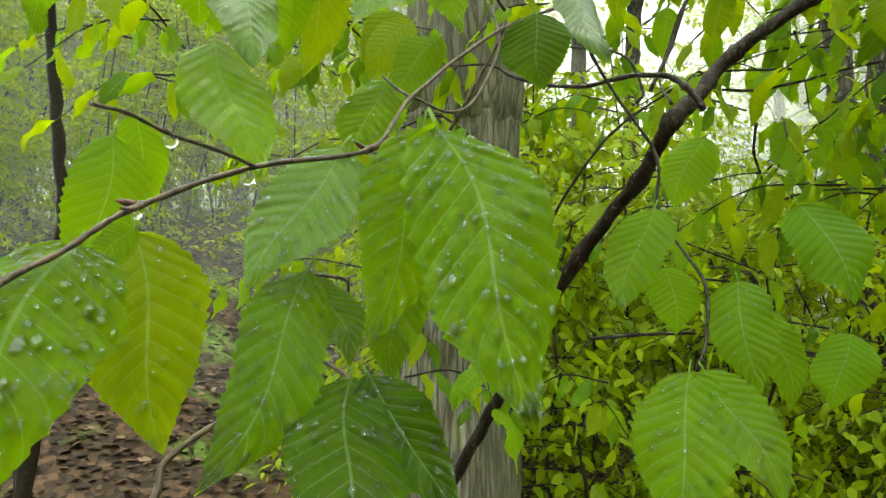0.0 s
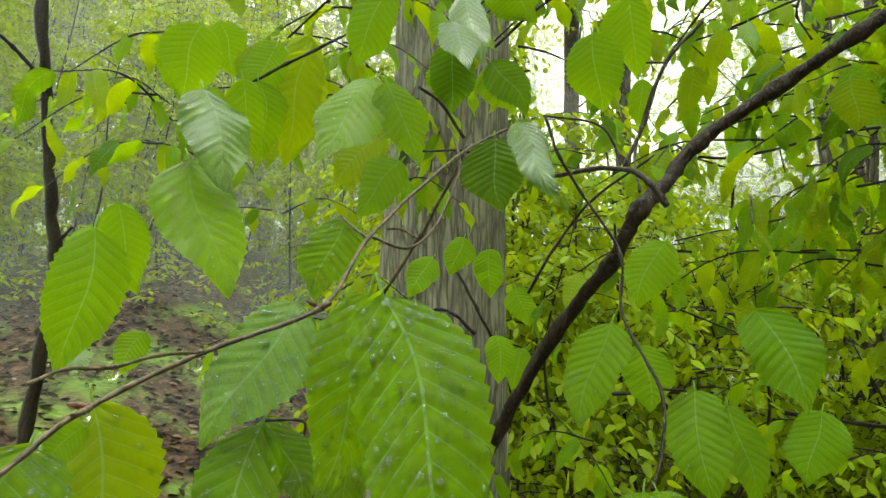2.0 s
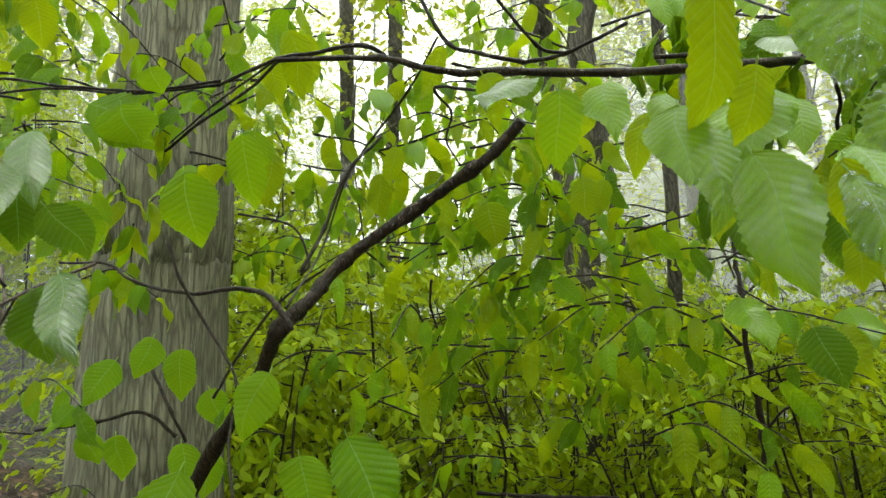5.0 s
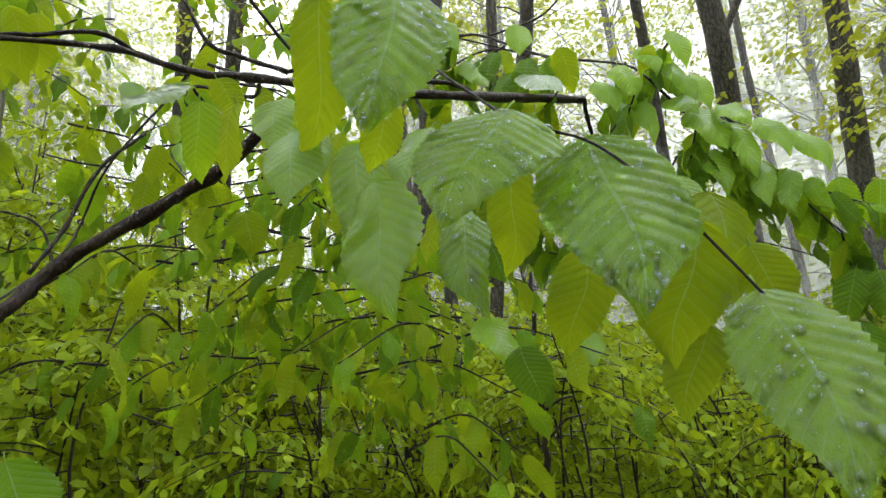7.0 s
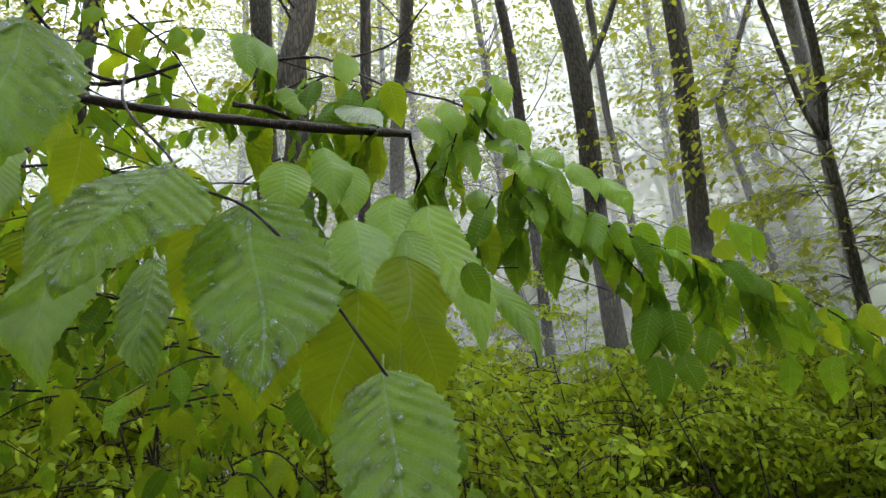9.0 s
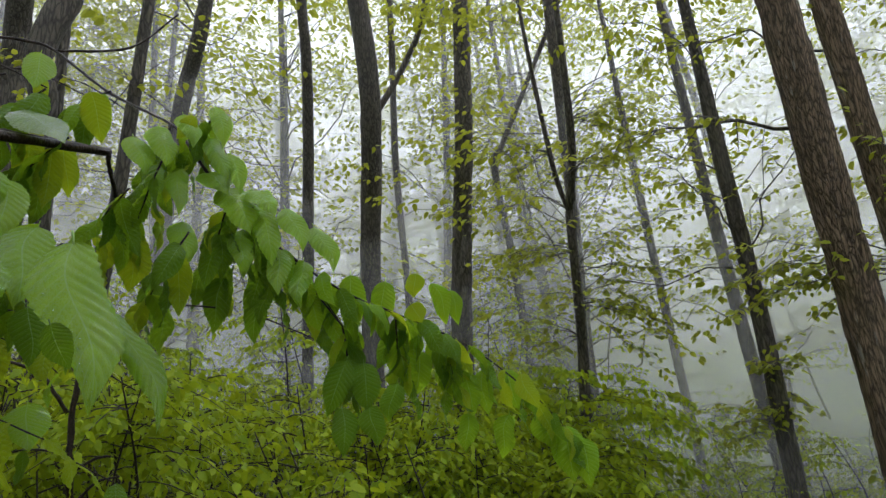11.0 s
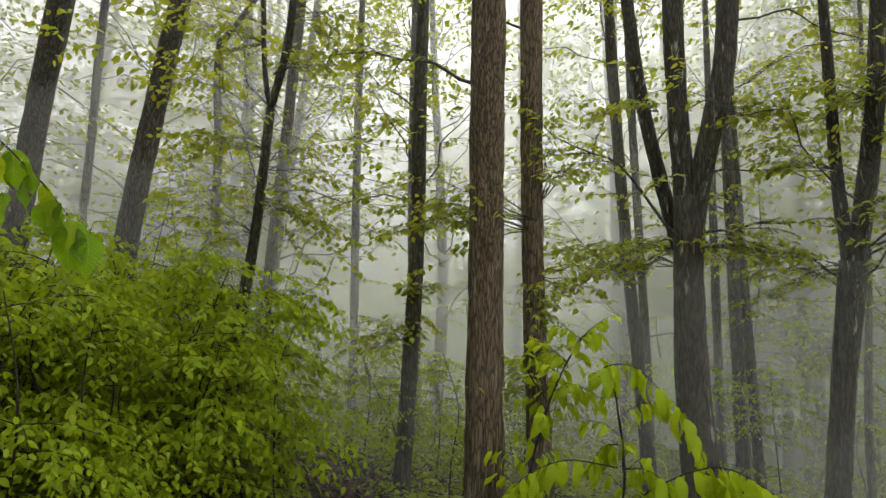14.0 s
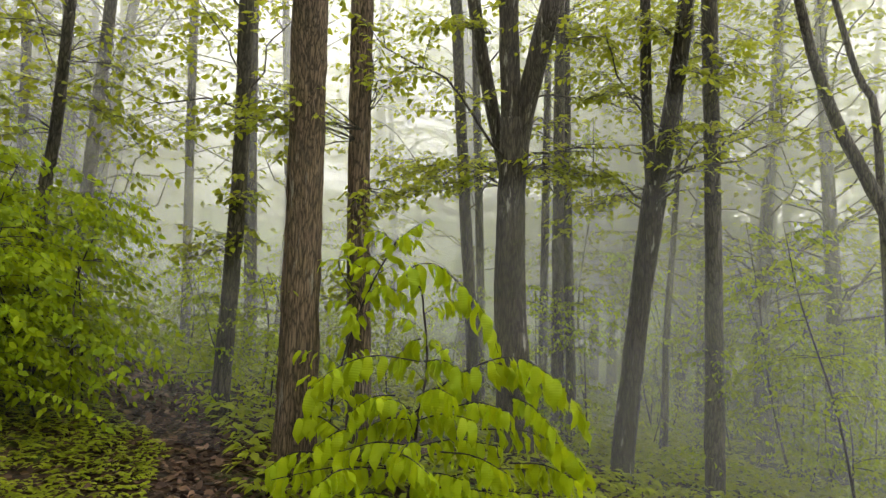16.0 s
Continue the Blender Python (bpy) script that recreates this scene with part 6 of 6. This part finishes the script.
P = tagged(new("young_tree"), "thin dark young tree among the beech undergrowth", "young tree")
twig(P, [(1.53, 1.66, ground_z(1.53, 1.66) - 0.05), (1.554, 1.617, 1.135), (1.605, 1.514, 1.657), (1.598, 1.464, 1.841), (1.561, 1.423, 1.994), (1.552, 1.393, 2.214), (1.569, 1.393, 2.393)], 0.0143, 0.0059)
twig(P, [(1.548, 1.426, 2.071), (1.495, 1.457, 2.163), (1.436, 1.497, 2.205), (1.307, 1.587, 2.235), (1.149, 1.688, 2.223)], 0.0057, 0.0032)
twig(P, [(1.585, 1.433, 1.923), (1.608, 1.381, 1.949), (1.621, 1.340, 1.951)], 0.0045, 0.0032)
twig(P, [(1.609, 1.454, 1.844), (1.632, 1.403, 1.889), (1.651, 1.341, 1.899)], 0.0046, 0.0026)
twig(P, [(1.554, 1.394, 2.203), (1.602, 1.334, 2.253)], 0.0038, 0.0026)
twig(P, [(1.542, 1.391, 2.260), (1.528, 1.405, 2.387)], 0.0038, 0.0026)
twig(P, [(1.542, 1.397, 2.240), (1.604, 1.353, 2.172), (1.660, 1.305, 2.121)], 0.0032, 0.0019)

# young beech in front of the plated tree
P = tagged(new("beech_sapling"), "yellow-green young beech with large drooping leaves", "sapling")
twig(P, [(4.250, -1.489, -0.450), (4.494, -1.585, 0.226), (4.640, -1.648, 0.698), (4.724, -1.712, 1.080), (4.737, -1.660, 1.536)], 0.0118, 0.0067)
twig(P, [(4.336, -1.531, -0.493), (4.843, -1.048, 0.241), (5.020, -1.101, 0.598), (5.066, -1.158, 0.968), (5.172, -1.332, 1.519), (5.130, -1.515, 1.889)], 0.0121, 0.0059)
leafy_twig(P, [(4.737, -1.660, 1.536), (4.720, -1.574, 1.669), (4.664, -1.732, 1.709), (4.639, -1.919, 1.561), (4.562, -2.056, 1.384), (4.536, -2.136, 1.155)], 0.0056, 0.0022, 26, 0.200, ("crown",), hr, 1.7)
leafy_twig(P, [(4.730, -1.672, 1.079), (4.765, -1.362, 1.105), (4.719, -1.114, 1.014), (4.703, -0.949, 0.856)], 0.0056, 0.0022, 18, 0.190, ("crown",), hr, 1.7)
leafy_twig(P, [(4.652, -1.636, 0.766), (4.590, -1.853, 0.986), (4.470, -2.185, 1.135), (4.330, -2.432, 1.021), (4.232, -2.612, 0.785)], 0.0074, 0.0029, 30, 0.200, ("crown",), hr, 1.7)
leafy_twig(P, [(5.172, -1.332, 1.519), (5.059, -1.481, 1.560), (4.945, -1.629, 1.484)], 0.0061, 0.0024, 7, 0.180, ("crown",), hr, 1.00)
leafy_twig(P, [(5.130, -1.515, 1.889), (5.104, -1.630, 1.995), (5.081, -1.727, 2.059)], 0.0041, 0.0016, 8, 0.120, ("crown",), hr, 0.60)
leafy_twig(P, [(5.176, -1.296, 1.437), (5.219, -1.124, 1.715), (5.247, -1.195, 1.926)], 0.0061, 0.0024, 9, 0.130, ("crown",), hr, 0.50)
leafy_twig(P, [(5.154, -1.422, 1.724), (5.153, -1.276, 1.838), (5.154, -1.155, 1.873)], 0.0041, 0.0016, 8, 0.130, ("crown",), hr, 0.60)
leafy_twig(P, [(4.595, -1.631, 0.723), (4.764, -1.480, 0.711), (4.717, -1.309, 0.649)], 0.0055, 0.0022, 15, 0.165, ("crown",), hr, 1.7)
leafy_twig(P, [(4.595, -1.631, 0.723), (4.329, -1.767, 0.804), (4.240, -1.926, 0.779)], 0.0055, 0.0022, 15, 0.165, ("crown",), hr, 1.7)
leafy_twig(P, [(4.569, -1.633, 0.574), (4.452, -1.387, 0.619), (4.405, -1.166, 0.573)], 0.0055, 0.0022, 15, 0.165, ("crown",), hr, 1.7)
leafy_twig(P, [(4.569, -1.633, 0.574), (4.583, -1.891, 0.612), (4.472, -2.126, 0.592)], 0.0055, 0.0022, 15, 0.165, ("crown",), hr, 1.7)
leafy_twig(P, [(4.557, -1.515, 0.442), (4.738, -1.213, 0.462), (4.684, -0.904, 0.450)], 0.0055, 0.0022, 15, 0.165, ("crown",), hr, 1.7)
leafy_twig(P, [(4.557, -1.515, 0.442), (4.534, -1.141, 0.456), (4.463, -0.790, 0.404)], 0.0055, 0.0022, 15, 0.165, ("crown",), hr, 1.7)
leafy_twig(P, [(4.534, -1.584, 0.380), (4.278, -1.711, 0.478), (4.192, -1.859, 0.460)], 0.0055, 0.0022, 15, 0.165, ("crown",), hr, 1.7)
leafy_twig(P, [(4.517, -1.652, 0.351), (4.515, -2.034, 0.438), (4.369, -2.383, 0.479)], 0.0055, 0.0022, 15, 0.165, ("crown",), hr, 1.7)
leafy_twig(P, [(4.518, -1.584, 0.318), (4.332, -1.857, 0.385), (4.205, -2.128, 0.361)], 0.0055, 0.0022, 15, 0.165, ("crown",), hr, 1.7)
leafy_twig(P, [(4.518, -1.517, 0.286), (4.298, -1.331, 0.368), (4.245, -1.175, 0.332)], 0.0055, 0.0022, 15, 0.165, ("crown",), hr, 1.7)
leafy_twig(P, [(4.510, -1.584, 0.287), (4.580, -2.071, 0.304), (4.393, -2.502, 0.306)], 0.0055, 0.0022, 15, 0.165, ("crown",), hr, 1.7)
leafy_twig(P, [(4.502, -1.518, 0.225), (4.581, -1.252, 0.246), (4.528, -0.989, 0.226)], 0.0055, 0.0022, 15, 0.165, ("crown",), hr, 1.7)
leafy_twig(P, [(4.573, -1.650, 0.607), (4.236, -1.537, 0.644), (4.175, -1.470, 0.558)], 0.0055, 0.0022, 15, 0.165, ("crown",), hr, 1.7)
leafy_twig(P, [(4.570, -1.855, 0.814), (4.295, -1.970, 0.875), (4.200, -2.115, 0.835)], 0.0055, 0.0022, 15, 0.165, ("crown",), hr, 1.7)
leafy_twig(P, [(4.514, -2.027, 0.686), (4.398, -2.263, 0.697), (4.258, -2.482, 0.633)], 0.0055, 0.0022, 15, 0.165, ("crown",), hr, 1.7)
leafy_twig(P, [(4.638, -1.653, 1.227), (4.797, -1.593, 1.190), (4.750, -1.509, 1.074)], 0.0055, 0.0022, 15, 0.165, ("crown",), hr, 1.7)
leafy_twig(P, [(4.628, -1.675, 1.086), (4.461, -1.772, 1.106), (4.384, -1.881, 1.040)], 0.0055, 0.0022, 15, 0.165, ("crown",), hr, 1.7)
leafy_twig(P, [(4.631, -1.505, 0.872), (4.692, -1.369, 0.853), (4.638, -1.230, 0.765)], 0.0055, 0.0022, 15, 0.165, ("crown",), hr, 1.7)
leafy_twig(P, [(4.614, -1.645, 0.876), (4.259, -1.691, 0.957), (4.189, -1.778, 0.928)], 0.0055, 0.0022, 15, 0.165, ("crown",), hr, 1.7)
leafy_twig(P, [(4.498, -2.198, 0.897), (4.309, -2.286, 0.860), (4.202, -2.391, 0.740)], 0.0055, 0.0022, 15, 0.165, ("crown",), hr, 1.7)
leafy_twig(P, [(4.619, -1.303, 0.666), (4.672, -1.167, 0.646), (4.608, -1.034, 0.566)], 0.0055, 0.0022, 15, 0.165, ("crown",), hr, 1.7)
leafy_twig(P, [(4.602, -1.036, 0.534), (4.646, -0.885, 0.515), (4.572, -0.746, 0.443)], 0.0055, 0.0022, 15, 0.165, ("crown",), hr, 1.7)
leafy_twig(P, [(4.553, -2.061, 1.099), (4.551, -2.247, 1.057), (4.440, -2.399, 0.941)], 0.0055, 0.0022, 15, 0.165, ("crown",), hr, 1.7)
leafy_twig(P, [(4.539, -1.787, 0.546), (4.159, -1.913, 0.596), (4.046, -2.079, 0.523)], 0.0055, 0.0022, 15, 0.165, ("crown",), hr, 1.7)
leafy_twig(P, [(4.574, -1.311, 0.439), (4.237, -1.166, 0.506), (4.172, -1.047, 0.442)], 0.0055, 0.0022, 15, 0.165, ("crown",), hr, 1.7)
leafy_twig(P, [(4.625, -1.165, 0.664), (4.885, -1.041, 0.699), (4.832, -0.918, 0.699)], 0.0055, 0.0022, 15, 0.165, ("crown",), hr, 1.7)
leafy_twig(P, [(4.435, -2.190, 0.499), (4.328, -2.369, 0.511), (4.199, -2.532, 0.452)], 0.0055, 0.0022, 15, 0.165, ("crown",), hr, 1.7)
leafy_twig(P, [(4.584, -1.444, 0.537), (4.127, -1.525, 0.604), (4.041, -1.640, 0.527)], 0.0055, 0.0022, 15, 0.165, ("crown",), hr, 1.7)
leafy_twig(P, [(4.372, -2.454, 0.611), (4.376, -2.564, 0.567), (4.273, -2.631, 0.466)], 0.0055, 0.0022, 15, 0.165, ("crown",), hr, 1.7)
for points, count in (([(4.494, -1.585, 0.226), (4.640, -1.648, 0.698), (4.724, -1.712, 1.080), (4.737, -1.660, 1.536)], 9), ([(4.843, -1.048, 0.241), (5.020, -1.101, 0.598), (5.066, -1.158, 0.968), (5.172, -1.332, 1.519), (5.130, -1.515, 1.889)], 20)):
    stem = glide(points, 12)
    for k in range(count):
        at = Vector(stem[int((0.3 + 0.7 * k / (count - 1)) * (len(stem) - 1))])
        b = 2.4 * k + hr.uniform(-0.4, 0.4)
        run = Vector((math.cos(b), math.sin(b), 0.5)) * hr.uniform(0.18, 0.38)
        leafy_twig(P, [at, at + run * 0.5 + Vector((0, 0, 0.02)), at + run + Vector((0, 0, -0.04))], 0.003, 0.0012, hr.randint(5, 8), 0.13, ("crown",), hr, 0.9)

# ---- mist between the trees, imitated by nested white see-through sheets ----
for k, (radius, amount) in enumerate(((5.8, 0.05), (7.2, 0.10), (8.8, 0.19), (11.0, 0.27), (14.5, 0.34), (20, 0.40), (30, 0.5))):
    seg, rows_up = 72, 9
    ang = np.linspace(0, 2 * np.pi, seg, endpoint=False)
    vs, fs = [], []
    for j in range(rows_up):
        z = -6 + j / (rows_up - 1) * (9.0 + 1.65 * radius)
        # Sheets flare outward to catch more sky and look brighter.
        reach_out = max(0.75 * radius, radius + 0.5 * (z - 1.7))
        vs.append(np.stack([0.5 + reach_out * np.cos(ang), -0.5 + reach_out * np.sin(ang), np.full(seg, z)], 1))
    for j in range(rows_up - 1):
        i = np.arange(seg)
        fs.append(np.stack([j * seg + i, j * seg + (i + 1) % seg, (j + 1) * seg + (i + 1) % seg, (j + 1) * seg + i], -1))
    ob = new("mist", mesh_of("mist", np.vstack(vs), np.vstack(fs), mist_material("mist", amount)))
    tagged(ob, "pale see-through sheet standing in for fog between the trees", "mist", kind="structure")
